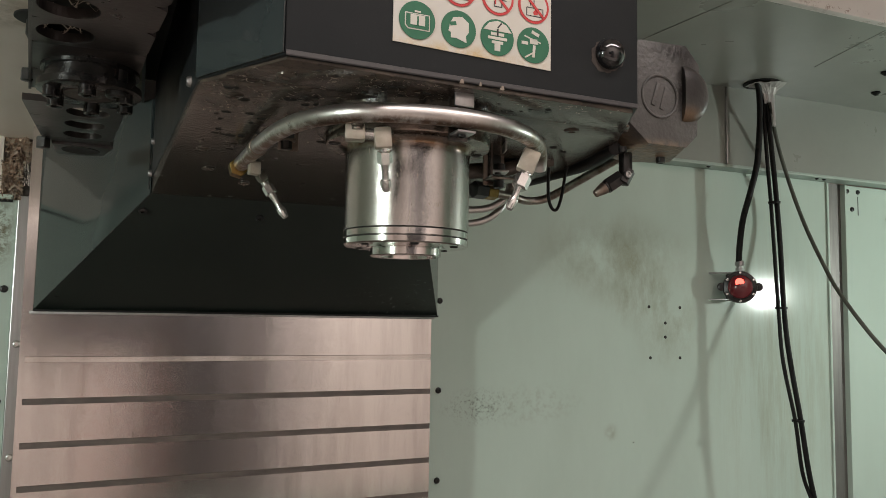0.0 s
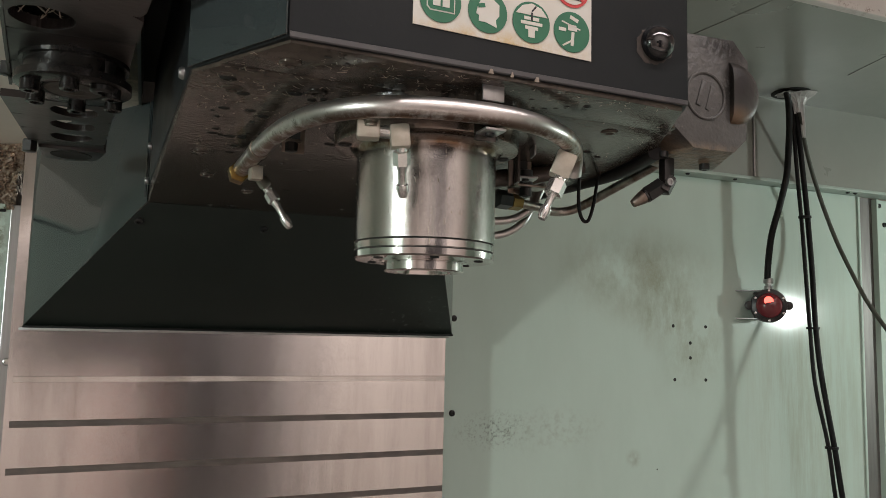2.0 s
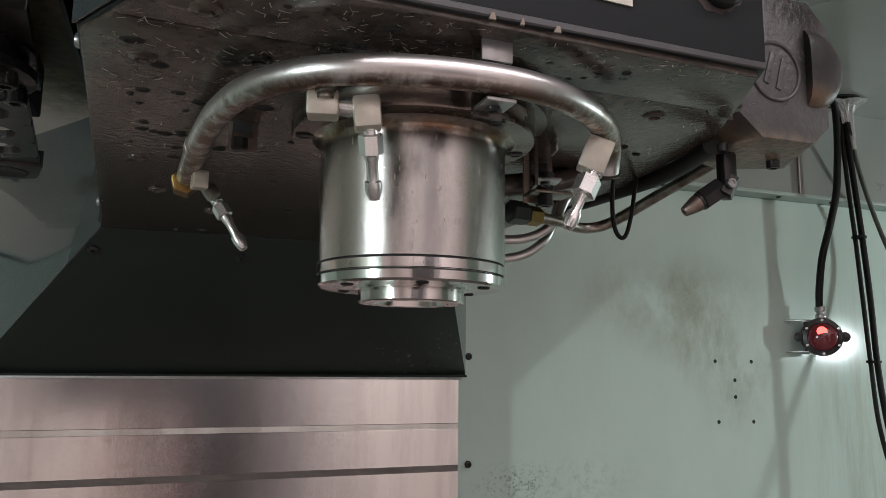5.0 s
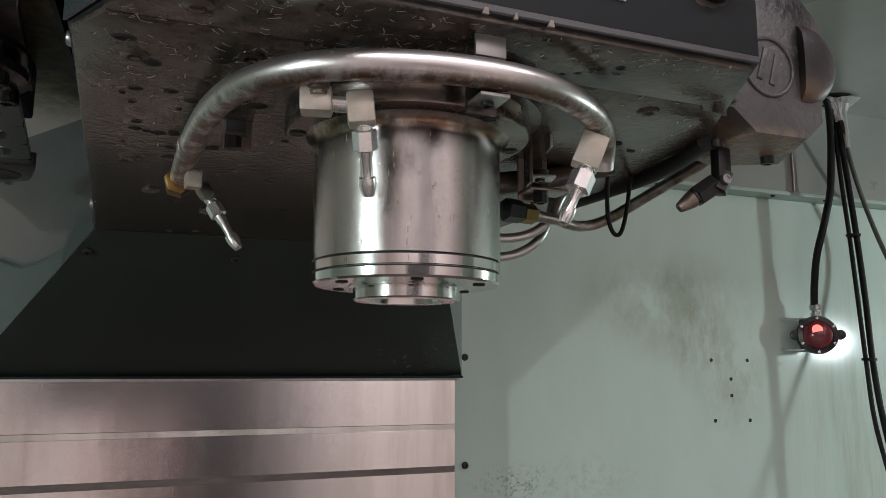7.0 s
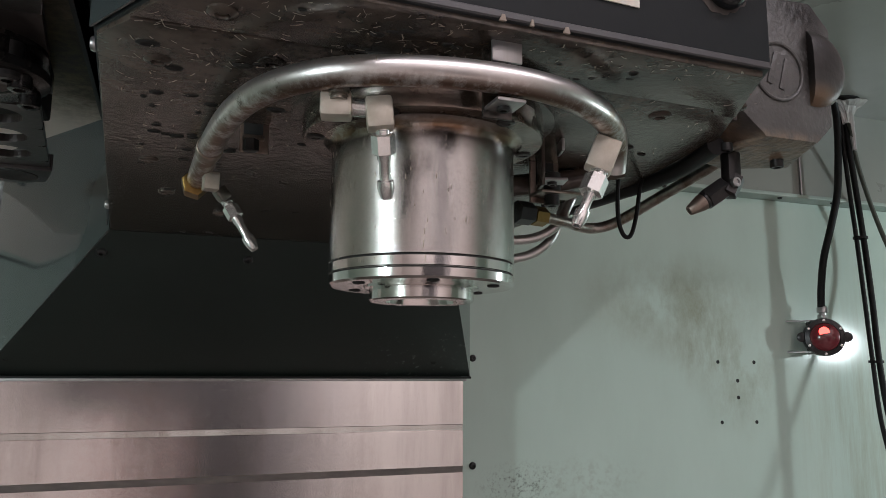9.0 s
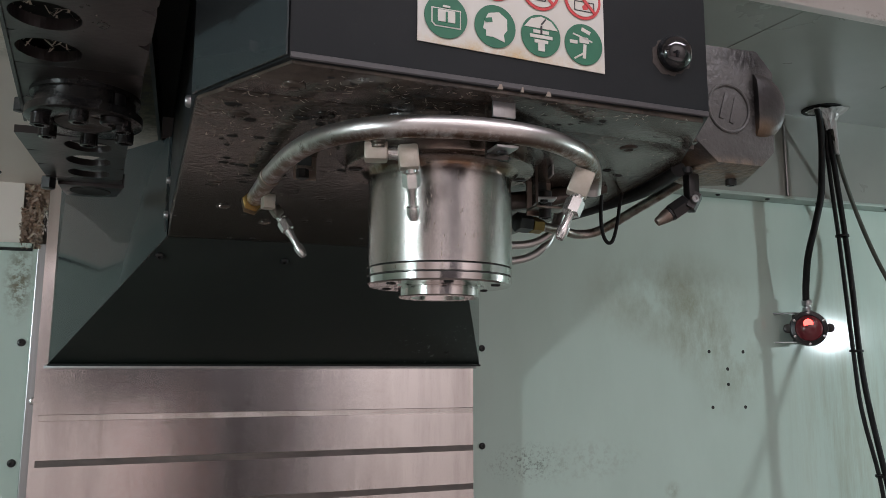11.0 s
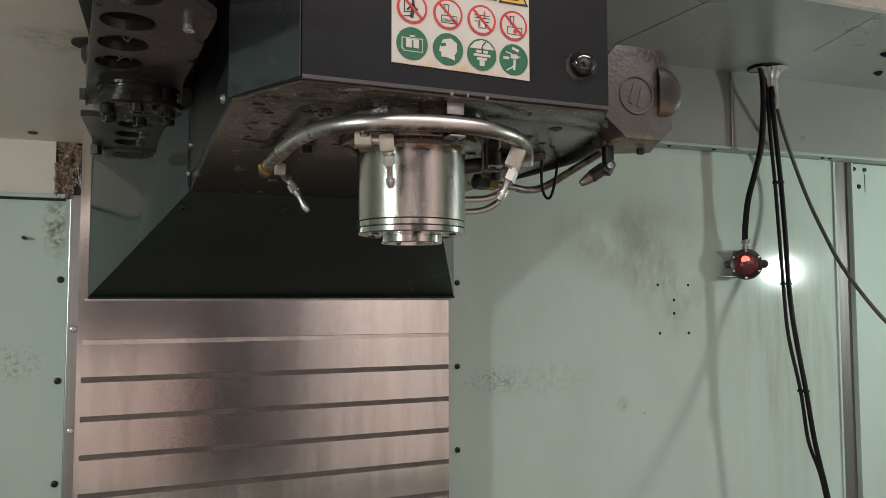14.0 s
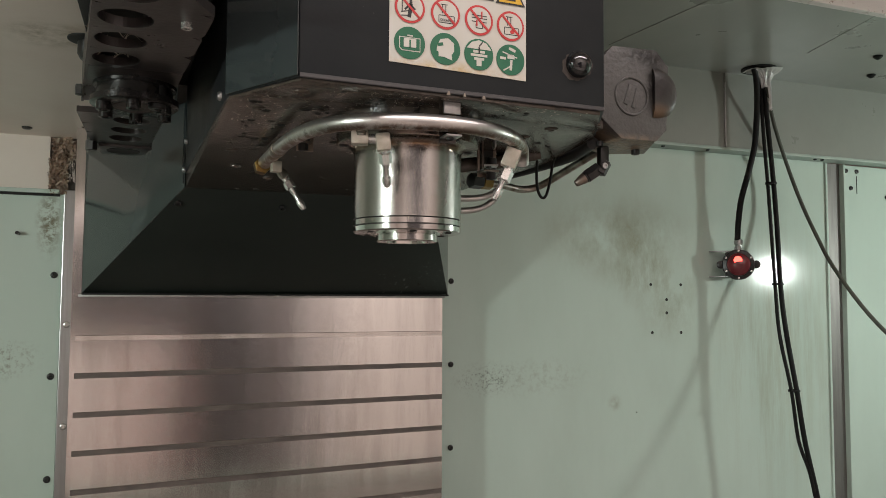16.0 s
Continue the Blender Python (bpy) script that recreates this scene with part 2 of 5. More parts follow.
BRASS = material("stained_brass", (0.27, 0.18, 0.06), 0.34, 1.0, second=(0.17, 0.10, 0.03), scale=60, amount=0.8, bump=0.2)
CAST = material("grey_cast_paint", (0.105, 0.104, 0.099), 0.36, second=(0.075, 0.074, 0.070), scale=26, amount=0.7, bump=0.9, bump_scale=150, rough_var=0.08, deep=0.0018)
stain_or_tone(CAST, (0.300, 0.035, 1.750), (0.03, 0.05, 0.03), (0.20, 0.135, 0.085), 0.95, 60, (1, 1, 1), 0.30, 0.5)
stain_or_tone(CAST, (0.33, 0.03, 1.735), (0.14, 0.10, 0.016), (0.28, 0.205, 0.14), 0.95, 50, (1, 1, 1), 0.34, 0.56)
stain_or_tone(CAST, (0.374, -0.025, 1.815), (0.026, 0.06, 0.058), (0.012, 0.010, 0.008), 1.0, 70, (1, 1, 0.6), 0.36, 0.46, matte=0.36)
stain_or_tone(CAST, (0.360, -0.012, 1.858), (0.05, 0.12, 0.022), (0.012, 0.011, 0.010), 1.0, 60, (1, 1, 1), 0.36, 0.44)
BOSS = material("grey_boss_paint", (0.105, 0.105, 0.098), 0.42, second=(0.075, 0.072, 0.066), scale=26, amount=0.7, bump=0.5, bump_scale=150, rough_var=0.08, deep=0.0012)
stain_or_tone(BOSS, (0.376, -0.02, 1.815), (0.046, 0.4, 0.060), (0.012, 0.010, 0.009), 1.0, 55, (1, 1, 0.6), 0.18, 0.36)
stain_or_tone(BOSS, (0.374, -0.02, 1.775), (0.034, 0.4, 0.020), (0.13, 0.085, 0.05), 1.0, 60, (1, 1, 1), 0.25, 0.42)
RUBBER = material("black_rubber", (0.009, 0.009, 0.009), 0.5, second=(0.02, 0.02, 0.019), scale=60, amount=0.6)
GREYCABLE = material("grey_cable_sheath", (0.10, 0.105, 0.085), 0.45, second=(0.07, 0.072, 0.06), scale=40, amount=0.6)
BLACKMETAL = material("black_metal", (0.03, 0.03, 0.03), 0.32, 0.5, second=(0.06, 0.055, 0.05), scale=50, amount=0.6)
CHIPPED = material("chipped_paint", (0.24, 0.20, 0.16), 0.6, second=(0.22, 0.17, 0.13), scale=200, amount=0.8)
GLOSS = material("black_glass", (0.006, 0.006, 0.007), 0.06, coat=1.0)
# lighter than the casing: its lower edge's highlight as a colour
EDGE = material("casing_edge_highlight", (0.052, 0.049, 0.051), 0.36, second=(0.06, 0.058, 0.058), scale=60, amount=0.8, bump=0.1)
PRIMER = material("scraped_primer", (0.075, 0.063, 0.056), 0.6, second=(0.045, 0.038, 0.034), scale=90, amount=0.9, bump=0.3, bump_scale=300)
FLAP = material("plastic_film", (0.9, 0.87, 0.86), 0.22, 0.35, second=(0.6, 0.57, 0.55), scale=30, amount=0.5)
CHIP = material("metal_chips", (0.44, 0.39, 0.33), 0.38, 0.45, second=(0.5, 0.42, 0.32), scale=300, amount=0.8)
COPPERCHIP = material("bronze_chips", (0.92, 0.80, 0.70), 0.18, 0.7, second=(0.42, 0.27, 0.18), scale=120, amount=0.9)
VINYL = material("sticker_white", (0.60, 0.58, 0.53), 0.45, second=(0.55, 0.50, 0.40), scale=18, amount=0.5)
stain_or_tone(VINYL, (0.02, -0.127, 1.769), (0.14, 0.1, 0.012), (0.50, 0.34, 0.12), 0.9, 40, (1, 1, 1), 0.40, 0.62)
GREEN = material("sticker_green", (0.012, 0.13, 0.062), 0.45, second=(0.01, 0.10, 0.05), scale=60)
RED = material("sticker_red", (0.55, 0.035, 0.035), 0.45, second=(0.45, 0.03, 0.03), scale=60)
YELLOW = material("sticker_yellow", (0.75, 0.45, 0.03), 0.45, second=(0.6, 0.36, 0.03), scale=60)
INK = material("sticker_ink", (0.02, 0.02, 0.02), 0.5)
FLOORM = material("chip_covered_pan", (0.14, 0.12, 0.105), 0.5, 0.3, second=(0.09, 0.078, 0.07), scale=8)
CONCRETE = material("pale_concrete", (0.60, 0.53, 0.49), 0.6, second=(0.50, 0.44, 0.41), scale=3, amount=0.7, bump=0.1, bump_scale=60)
# red here, dark and grey below: colours of the added reflection boards
REDBOARD = material("red_board_paint", (0.34, 0.20, 0.18), 0.5, second=(0.28, 0.17, 0.155), scale=5)
ROOM = material("workshop_wall", (0.56, 0.51, 0.475), 0.8, second=(0.51, 0.465, 0.43), scale=1)
DARKBOARD = material("dark_board_paint", (0.05, 0.046, 0.046), 0.5, second=(0.035, 0.031, 0.031), scale=3, stretch=(3, 1, 0.3))
GREYBOARD = material("grey_board_paint", (0.22, 0.20, 0.195), 0.5, second=(0.18, 0.165, 0.16), scale=3, stretch=(3, 1, 0.3))
LENS = material("red_lens", (0.17, 0.025, 0.032), 0.15, coat=0.6)
GLOW = bpy.data.materials.new("red_glow")
GLOW.use_nodes = True
GLOW.node_tree.nodes["Principled BSDF"].inputs["Base Color"].default_value = (0.8, 0.05, 0.04, 1)
GLOW.node_tree.nodes["Principled BSDF"].inputs["Emission Color"].default_value = (1.0, 0.07, 0.05, 1)
GLOW.node_tree.nodes["Principled BSDF"].inputs["Emission Strength"].default_value = 5.0

for m, level in ((RUBBER, 0.22), (CAST, 0.36), (PRIMER, 0.2), (WARMLIT, 0.25), (HEAD, 0.2), (GREYCABLE, 0.3), (UNDER, 0.7), (WALL, 0.42)):
    m.node_tree.nodes["Principled BSDF"].inputs["Specular IOR Level"].default_value = level

CHEEK.node_tree.nodes["Principled BSDF"].inputs["IOR"].default_value = 1.95

# ---- mesh helpers ----


def link_mesh(name, bm, mat, smooth=False):
    bmesh.ops.recalc_face_normals(bm, faces=bm.faces)
    me = bpy.data.meshes.new(name)
    bm.to_mesh(me)
    bm.free()
    if smooth:
        me.shade_smooth()
        me.set_sharp_from_angle(angle=radians(38))
    me.materials.append(mat)
    return new(name, me)


def part(name, bm, mat, parent, label="", smooth=True):
    ob = link_mesh(name, bm, mat, smooth)
    ob.parent = parent
    ob.matrix_parent_inverse = Matrix.Translation(-Vector(parent["base"])) if "base" in parent else Matrix.Identity(4)
    if label:
        ob["label"] = label
    return ob


def thing(name, base, label, category, group="", kind=""):
    ob = new(name)
    ob.empty_display_size = 0.02
    ob.location = base
    ob["base"] = base
    return tagged(ob, label, category, group, kind)


def structure(name, bm, mat, label, category, smooth=False):
    return tagged(link_mesh(name, bm, mat, smooth), label, category, kind="structure")


def box(bm, x0, x1, y0, y1, z0, z1, bevel=0.0):
    m = Matrix.Translation(((x0 + x1) / 2, (y0 + y1) / 2, (z0 + z1) / 2)) @ Matrix.Diagonal((x1 - x0, y1 - y0, z1 - z0, 1))
    r = bmesh.ops.create_cube(bm, size=1, matrix=m)
    if bevel:
        es = {e for v in r["verts"] for e in v.link_edges}
        bmesh.ops.bevel(bm, geom=list(es), offset=bevel, segments=2, affect="EDGES", profile=0.6)
    return bm


def new_box(*a, **k):
    return box(bmesh.new(), *a, **k)


def prism(bm, ring, shift, bevel=0.0):
    """A solid from a ring of points, pushed by a vector."""
    a = [bm.verts.new(p) for p in ring]
    b = [bm.verts.new(Vector(p) + Vector(shift)) for p in ring]
    n = len(ring)
    fs = [bm.faces.new(a), bm.faces.new(b[::-1])] + [bm.faces.new((a[i], b[i], b[(i + 1) % n], a[(i + 1) % n])) for i in range(n)]
    if bevel:
        bmesh.ops.recalc_face_normals(bm, faces=fs)
        es = {e for f in fs for e in f.edges}
        bmesh.ops.bevel(bm, geom=list(es), offset=bevel, segments=2, affect="EDGES", profile=0.6)
    return bm


def frame_of(axis):
    a = Vector(axis).normalized()
    u = a.orthogonal().normalized()
    return a, u, a.cross(u)


def lathe(bm, origin, axis, profile, n=32, turn=0.0):
    """A turned form: profile rows are (along the axis, radius)."""
    a, u, v = frame_of(axis)
    o = Vector(origin)
    rings = []
    for h, r in profile:
        rings.append([bm.verts.new(o + a * h + (u * math.cos(t) + v * math.sin(t)) * max(r, 1e-5)) for t in (turn + 2 * math.pi * k / n for k in range(n))])
    for p, q in zip(rings, rings[1:]):
        for k in range(n):
            bm.faces.new((p[k], p[(k + 1) % n], q[(k + 1) % n], q[k]))
    bm.faces.new(rings[0][::-1])
    bm.faces.new(rings[-1])
    return bm


def hexa(bm, origin, axis, length, across, bevel=0.15):
    r = across / 2 / math.cos(math.pi / 6)
    c = bevel * r
    return lathe(bm, origin, axis, [(0, r - c), (c * 0.6, r), (length - c * 0.6, r), (length, r - c)], 6)


def glide(points, steps=6):
    """A smooth line through points."""
    p = [Vector(q) for q in points]
    p = [2 * p[0] - p[1]] + p + [2 * p[-1] - p[-2]]
    out = []
    for i in range(1, len(p) - 2):
        for k in range(steps):
            t = k / steps
            a, b, c, d = p[i - 1], p[i], p[i + 1], p[i + 2]
            out.append(0.5 * (2 * b + (c - a) * t + (2 * a - 5 * b + 4 * c - d) * t * t + (3 * b - a - 3 * c + d) * t ** 3))
    return out + [p[-2]]


def sweep(bm, line, radius, n=14):
    line = [Vector(p) for p in line]
    rings, u = [], None
    for i, p in enumerate(line):
        d = (line[min(i + 1, len(line) - 1)] - line[max(i - 1, 0)]).normalized()
        u = d.orthogonal().normalized() if u is None else (u - d * u.dot(d)).normalized()
        v = d.cross(u)
        rings.append([bm.verts.new(p + (u * math.cos(2 * math.pi * k / n) + v * math.sin(2 * math.pi * k / n)) * radius) for k in range(n)])
    for p, q in zip(rings, rings[1:]):
        for k in range(n):
            bm.faces.new((p[k], p[(k + 1) % n], q[(k + 1) % n], q[k]))
    bm.faces.new(rings[0][::-1])
    bm.faces.new(rings[-1])
    return bm


def button_screw(bm, at, out, r=0.005):
    """A domed screw head with a socket, standing on a face that looks along out."""
    return lathe(bm, at, out, [(-0.002, r), (r * 0.25, r), (r * 0.6, r * 0.8), (r * 0.72, r * 0.5), (r * 0.72, r * 0.38), (r * 0.3, r * 0.34), (r * 0.3, 0.0002)], 18)


def cap_screw(bm, at, out, r=0.005, h=0.008):
    return lathe(bm, at, out, [(-0.001, r), (h - 0.0006, r), (h, r * 0.88), (h, r * 0.55), (h * 0.5, r * 0.52), (h * 0.5, 0.0002)], 18)


def holed_cell(bm, quad, centre, radius, thick, n=32):
    """A plate cell with four corners and a round hole through it; thickness goes up."""
    c = Vector(centre)
    up = Vector((0, 0, thick))
    edge = []
    for k in range(n):
        t = 2 * math.pi * k / n
        d = Vector((math.cos(t), math.sin(t), 0))
        best = 9.0
        for i in range(4):
            p, q = Vector(quad[i]) - c, Vector(quad[(i + 1) % 4]) - c
            e = q - p
            den = d.x * e.y - d.y * e.x
            if abs(den) > 1e-9:
                s = (p.x * e.y - p.y * e.x) / den
                w = (p.x * d.y - p.y * d.x) / den
                if s > 0 and -0.001 <= w <= 1.001:
                    best = min(best, s)
        edge.append((c + d * best, c + d * radius))
    o0 = [bm.verts.new(a) for a, b in edge]
    i0 = [bm.verts.new(b) for a, b in edge]
    o1 = [bm.verts.new(a + up) for a, b in edge]
    i1 = [bm.verts.new(b + up) for a, b in edge]
    for k in range(n):
        j = (k + 1) % n
        bm.faces.new((o0[k], o0[j], i0[j], i0[k]))
        bm.faces.new((o1[k], i1[k], i1[j], o1[j]))
        bm.faces.new((i0[k], i0[j], i1[j], i1[k]))
        bm.faces.new((o0[k], o1[k], o1[j], o0[j]))
    return bm

# ---- enclosure ----
WY = 0.98
UY = 0.935
structure("floor", new_box(-2.0, 2.6, -1.15, 1.0, 0.56, 0.60), FLOORM, "oily steel chip pan under the machine", "floor")
structure("workshop_floor", new_box(-3, 4, -3.4, 2.5, -0.05, 0.0), CONCRETE, "grey concrete workshop floor", "floor")
structure("workshop_ceiling", new_box(-3, 4, -3.4, 2.5, 4.2, 4.3), ROOM, "pale workshop ceiling", "ceiling")
for nm, a in (("workshop_wall_1", (-3.1, -3, -3.4, 2.5)), ("workshop_wall_2", (4, 4.1, -3.4, 2.5)), ("workshop_wall_3", (-3, 4, -3.5, -3.4)), ("workshop_wall_4", (-3, 4, 2.5, 2.6))):
    structure(nm, new_box(*a, 0, 4.2), ROOM, "pale painted workshop wall", "wall")
# added boards out of view, only there to band the reflections in the steel
structure("reflection_board_dark", new_box(-0.16, 0.55, -3.4, -3.36, 0, 2.3, bevel=0.01), DARKBOARD, "added unseen dark board for the slats to reflect", "door")
structure("reflection_board_grey", new_box(0.56, 0.98, -3.4, -3.37, 0, 2.3, bevel=0.01), GREYBOARD, "added unseen grey board beside the dark one", "door")
structure("reflection_board_upper", new_box(-1.05, -0.15, -3.4, -3.37, 1.22, 2.0, bevel=0.01), DARKBOARD, "added unseen dark band for the top slat to reflect", "window")
structure("reflection_board_red_1", new_box(-0.36, -0.22, -3.4, -3.37, 0, 1.16, bevel=0.01), REDBOARD, "added unseen upright red board for the slats to reflect", "panel")
structure("reflection_board_red_2", new_box(-0.66, -0.60, -3.4, -3.37, 0, 1.16, bevel=0.01), REDBOARD, "added unseen upright red board for the slats to reflect", "panel")
structure("wall_left", new_box(-2.04, -2.0, -1.15, 1.0, 0.6, 2.24), WALL, "pale green painted enclosure side wall", "wall")
structure("wall_right", new_box(2.6, 2.64, -1.15, 1.0, 0.6, 2.24), WALL, "pale green painted enclosure side wall", "wall")
structure("wall_front_1", new_box(-2.0, -1.50, -1.15, -1.11, 0.6, 2.24), WALL, "pale green painted enclosure front beside the doorway", "wall")
structure("wall_front_2", new_box(1.35, 2.6, -1.15, -1.11, 0.6, 2.24), WALL, "pale green painted enclosure front beside the doorway", "wall")
structure("wall_front_3", new_box(-1.50, 1.35, -1.15, -1.11, 0.6, 0.66), WALL, "pale green painted enclosure front below the doorway", "wall")

structure("wall_back_left", new_box(-2.0, -0.474, WY, WY + 0.02, 0.6, 1.742), WALL, "pale green painted sheet wall with black screws", "wall")
structure("wall_back_middle", new_box(-0.474, 0.42, WY + 0.02, WY + 0.04, 0.6, 2.2), GAP, "dark recess behind the way cover", "wall")
structure("wall_back_right", new_box(0.42, 1.758, WY, WY + 0.02, 0.6, 1.962), WALL, "pale green stained sheet wall with small drilled holes", "wall")
structure("wall_back_far", new_box(1.832, 1.985, WY, WY + 0.02, 0.6, 1.958), WALL, "pale green painted end panel of the back wall", "wall")
structure("wall_back_corner", new_box(1.988, 2.6, WY + 0.003, WY + 0.02, 0.6, 1.958), WALL, "pale green painted corner panel of the back wall", "wall")
structure("wall_upper_1", new_box(0.30, 1.315, UY + 0.002, UY + 0.02, 1.972, 2.2), CEIL, "grey green upper wall sheet below the roof, shade in its colour", "wall")
structure("wall_upper_2", new_box(1.318, 2.6, UY, UY + 0.02, 1.972, 2.2), CEIL, "grey green upper wall sheet below the roof, shade in its colour", "wall")
structure("wall_upper_left", new_box(-2.0, -0.505, WY + 0.003, WY + 0.02, 1.752, 1.871), WARMLIT, "upper wall sheet above the seam, warm light in its colour", "wall")

# roof over the back, with a seam across it
bm = box(bmesh.new(), 0.30, 2.6, 0.425, UY + 0.02, 2.2, 2.22)
structure("ceiling", bm, CEIL, "grey green painted steel roof of the enclosure, shade in its colour", "ceiling")
bm = sweep(bmesh.new(), [(0.85, 0.84, 2.1995), (0.885, 0.545, 2.1995), (0.90, 0.43, 2.2002)], 0.0007, 6)
sweep(bm, [(1.40, 0.70, 2.1995), (1.33, 0.43, 2.2002)], 0.0007, 6)
structure("trim_roof_seam", bm, SEAM, "thin dark seam in the roof", "trim")
structure("trim_fascia", new_box(0.30, 2.6, 0.405, 0.425, 2.196, 2.40, bevel=0.003), FASCIA, "pale painted front edge of the roof with scraped spots", "trim")
bm = bmesh.new()
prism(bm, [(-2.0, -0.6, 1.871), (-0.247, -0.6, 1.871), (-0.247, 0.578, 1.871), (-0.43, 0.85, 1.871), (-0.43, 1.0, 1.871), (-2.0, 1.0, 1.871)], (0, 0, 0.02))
structure("ceiling_left", bm, WARMLIT, "painted panel above the tool changer with oily dirt, warm light in its colour", "ceiling")

# black sheet added to darken the shaded gap beside the head
structure("gap_shade_sheet", new_box(-0.262, -0.2, -0.02, 0.60, 1.915, 1.93), GAP, "black sheet as the shade in the gap between panel and milling head", "ceiling")
structure("trim_gap_edge", new_box(-0.2515, -0.247, -0.6, 0.575, 1.8685, 1.915), BLACKMETAL, "black oily edge of the panel beside the head", "trim")

# ledges and seams
bm = box(bmesh.new(), 0.42, 2.6, UY - 0.004, WY + 0.01, 1.963, 1.972, bevel=0.002)
structure("trim_ledge_right", bm, LEDGE, "pale green folded ledge along the wall", "trim")
structure("trim_left_seam", new_box(-2.0, -0.482, WY - 0.004, WY + 0.01, 1.7375, 1.7425), GAP, "dark seam under the folded ledge", "trim")
bm = box(bmesh.new(), -2.0, -0.482, WY - 0.012, WY + 0.01, 1.7428, 1.752, bevel=0.002)
structure("trim_ledge_left", bm, WALL, "pale green folded ledge along the wall", "trim")
bm = sweep(bmesh.new(), [(1.3165, UY - 0.001, 1.974), (1.3165, UY - 0.001, 2.17)], 0.003, 8)
structure("trim_upper_seam", bm, TRIM, "narrow vertical seam in the upper wall", "trim")

# vertical channel in the right wall
bm = box(bmesh.new(), 1.758, 1.832, WY + 0.012, WY + 0.03, 0.6, 1.962)
structure("trim_channel", bm, CHANNEL, "dull steel vertical channel between wall panels", "trim")
for x in (1.756, 1.834):
    structure("trim_channel_edge", new_box(x - 0.004, x + 0.004, WY - 0.006, WY + 0.02, 0.6, 1.960, bevel=0.0015), WALL, "pale folded edge of the wall channel", "trim")

# steel strip beside the way cover
structure("trim_strip", new_box(-0.473, -0.446, WY - 0.006, WY + 0.022, 0.6, 1.752, bevel=0.002), TRIM, "worn stainless strip beside the way cover", "trim")
structure("trim_angle", new_box(-0.446, -0.438, WY - 0.050, WY + 0.022, 0.6, 1.868, bevel=0.002), SLAT, "bright folded steel edge beside the way cover", "trim")
structure("trim_side_plate", new_box(-0.4375, -0.4195, 0.842, WY + 0.02, 0.6, 1.868), SLAT, "steel side plate behind the way cover", "trim")
structure("trim_right_edge", new_box(0.405, 0.424, WY - 0.004, WY + 0.02, 0.6, 1.96, bevel=0.002), GAP, "dark edge beside the way cover", "trim")

# screws in the walls
WALL_SCREWS = [(0.450, 1.560), (0.450, 1.342), (0.450, 1.127), (0.450, 0.91), (-0.488, 1.563), (-0.488, 1.341), (-0.488, 1.119), (1.866, 1.883), (1.893, 1.94), (1.846, 1.94), (2.03, 1.86)]
for x, z in WALL_SCREWS:
    tagged(link_mesh("screw", button_screw(bmesh.new(), (x, WY, z), (0, -1, 0), 0.0075), BLACKMETAL, True), "black domed screw in the painted wall", "screw", "wall screws")
for x, z in ((-0.459, 1.454), (-0.459, 1.232), (-0.459, 1.01)):
    tagged(link_mesh("screw", button_screw(bmesh.new(), (x, WY - 0.006, z), (0, -1, 0), 0.0075), BRIGHT, True), "bright domed screw in the steel strip", "screw", "strip screws")
for x in (0.60, 0.92, 1.26, 1.10, 1.43, 1.68, 1.71):
    tagged(link_mesh("screw", button_screw(bmesh.new(), (x, UY + 0.012, 1.963), (0, 0, -1), 0.006), BLACKMETAL, True), "small dark screw under the wall ledge", "screw", "ledge screws")
for x, z in ((1.075, 1.557), (1.181, 1.557), (1.130, 1.513), (1.130, 1.474), (1.079, 1.417), (1.180, 1.416), (1.022, 1.19)):
    r = 0.0045 if z > 1.3 else 0.002
    tagged(link_mesh("drilled_hole", lathe(bmesh.new(), (x, WY + 0.001, z), (0, -1, 0), [(0, r), (0.0016, r), (0.0018, r * 0.8), (0.0012, r * 0.6)], 14), GAP, True), "small dark drilled hole in the painted wall", "hole", "drilled holes")
tagged(link_mesh("bolt_stub", sweep(bmesh.new(), [(-0.560, WY + 0.002, 1.653), (-0.560, WY - 0.022, 1.653)], 0.004, 12), BLACKMETAL, True), "short dark bolt end standing out of the wall", "bolt")
for x, y in ((1.605, 0.65), (1.745, 0.79)):
    tagged(link_mesh("rubber_plug", lathe(bmesh.new(), (x, y, 2.201), (0, 0, -1), [(0, 0.012), (0.004, 0.013), (0.010, 0.006), (0.012, 0.001)], 16), RUBBER, True), "black rubber plug in the roof", "plug", "roof plugs")
tagged(link_mesh("slot", new_box(1.892, 1.8945, WY - 0.001, WY + 0.01, 1.865, 1.925), GAP), "narrow dark slot cut in the wall panel", "slot")
tagged(link_mesh("screw", lathe(bmesh.new(), (-0.538, 0.892, 1.8715), (0, 0, -1), [(0, 0.010), (0.003, 0.010), (0.005, 0.006)], 16), BLACKMETAL, True), "dark screw in the left ceiling panel", "screw")
knob = thing("ceiling_knob", (-0.376, 0.235, 1.871), "black rubber grommet and plug in the left ceiling panel", "grommet")
part("rim", lathe(bmesh.new(), (-0.366, 0.240, 1.872), (0, 0, -1), [(0, 0.027), (0.003, 0.027), (0.004, 0.024)], 28), GAP, knob)
part("plug", lathe(bmesh.new(), (-0.362, 0.248, 1.872), (0, 0, -1), [(0, 0.019), (0.020, 0.019), (0.027, 0.015), (0.028, 0.008)], 24), BLACKMETAL, knob)

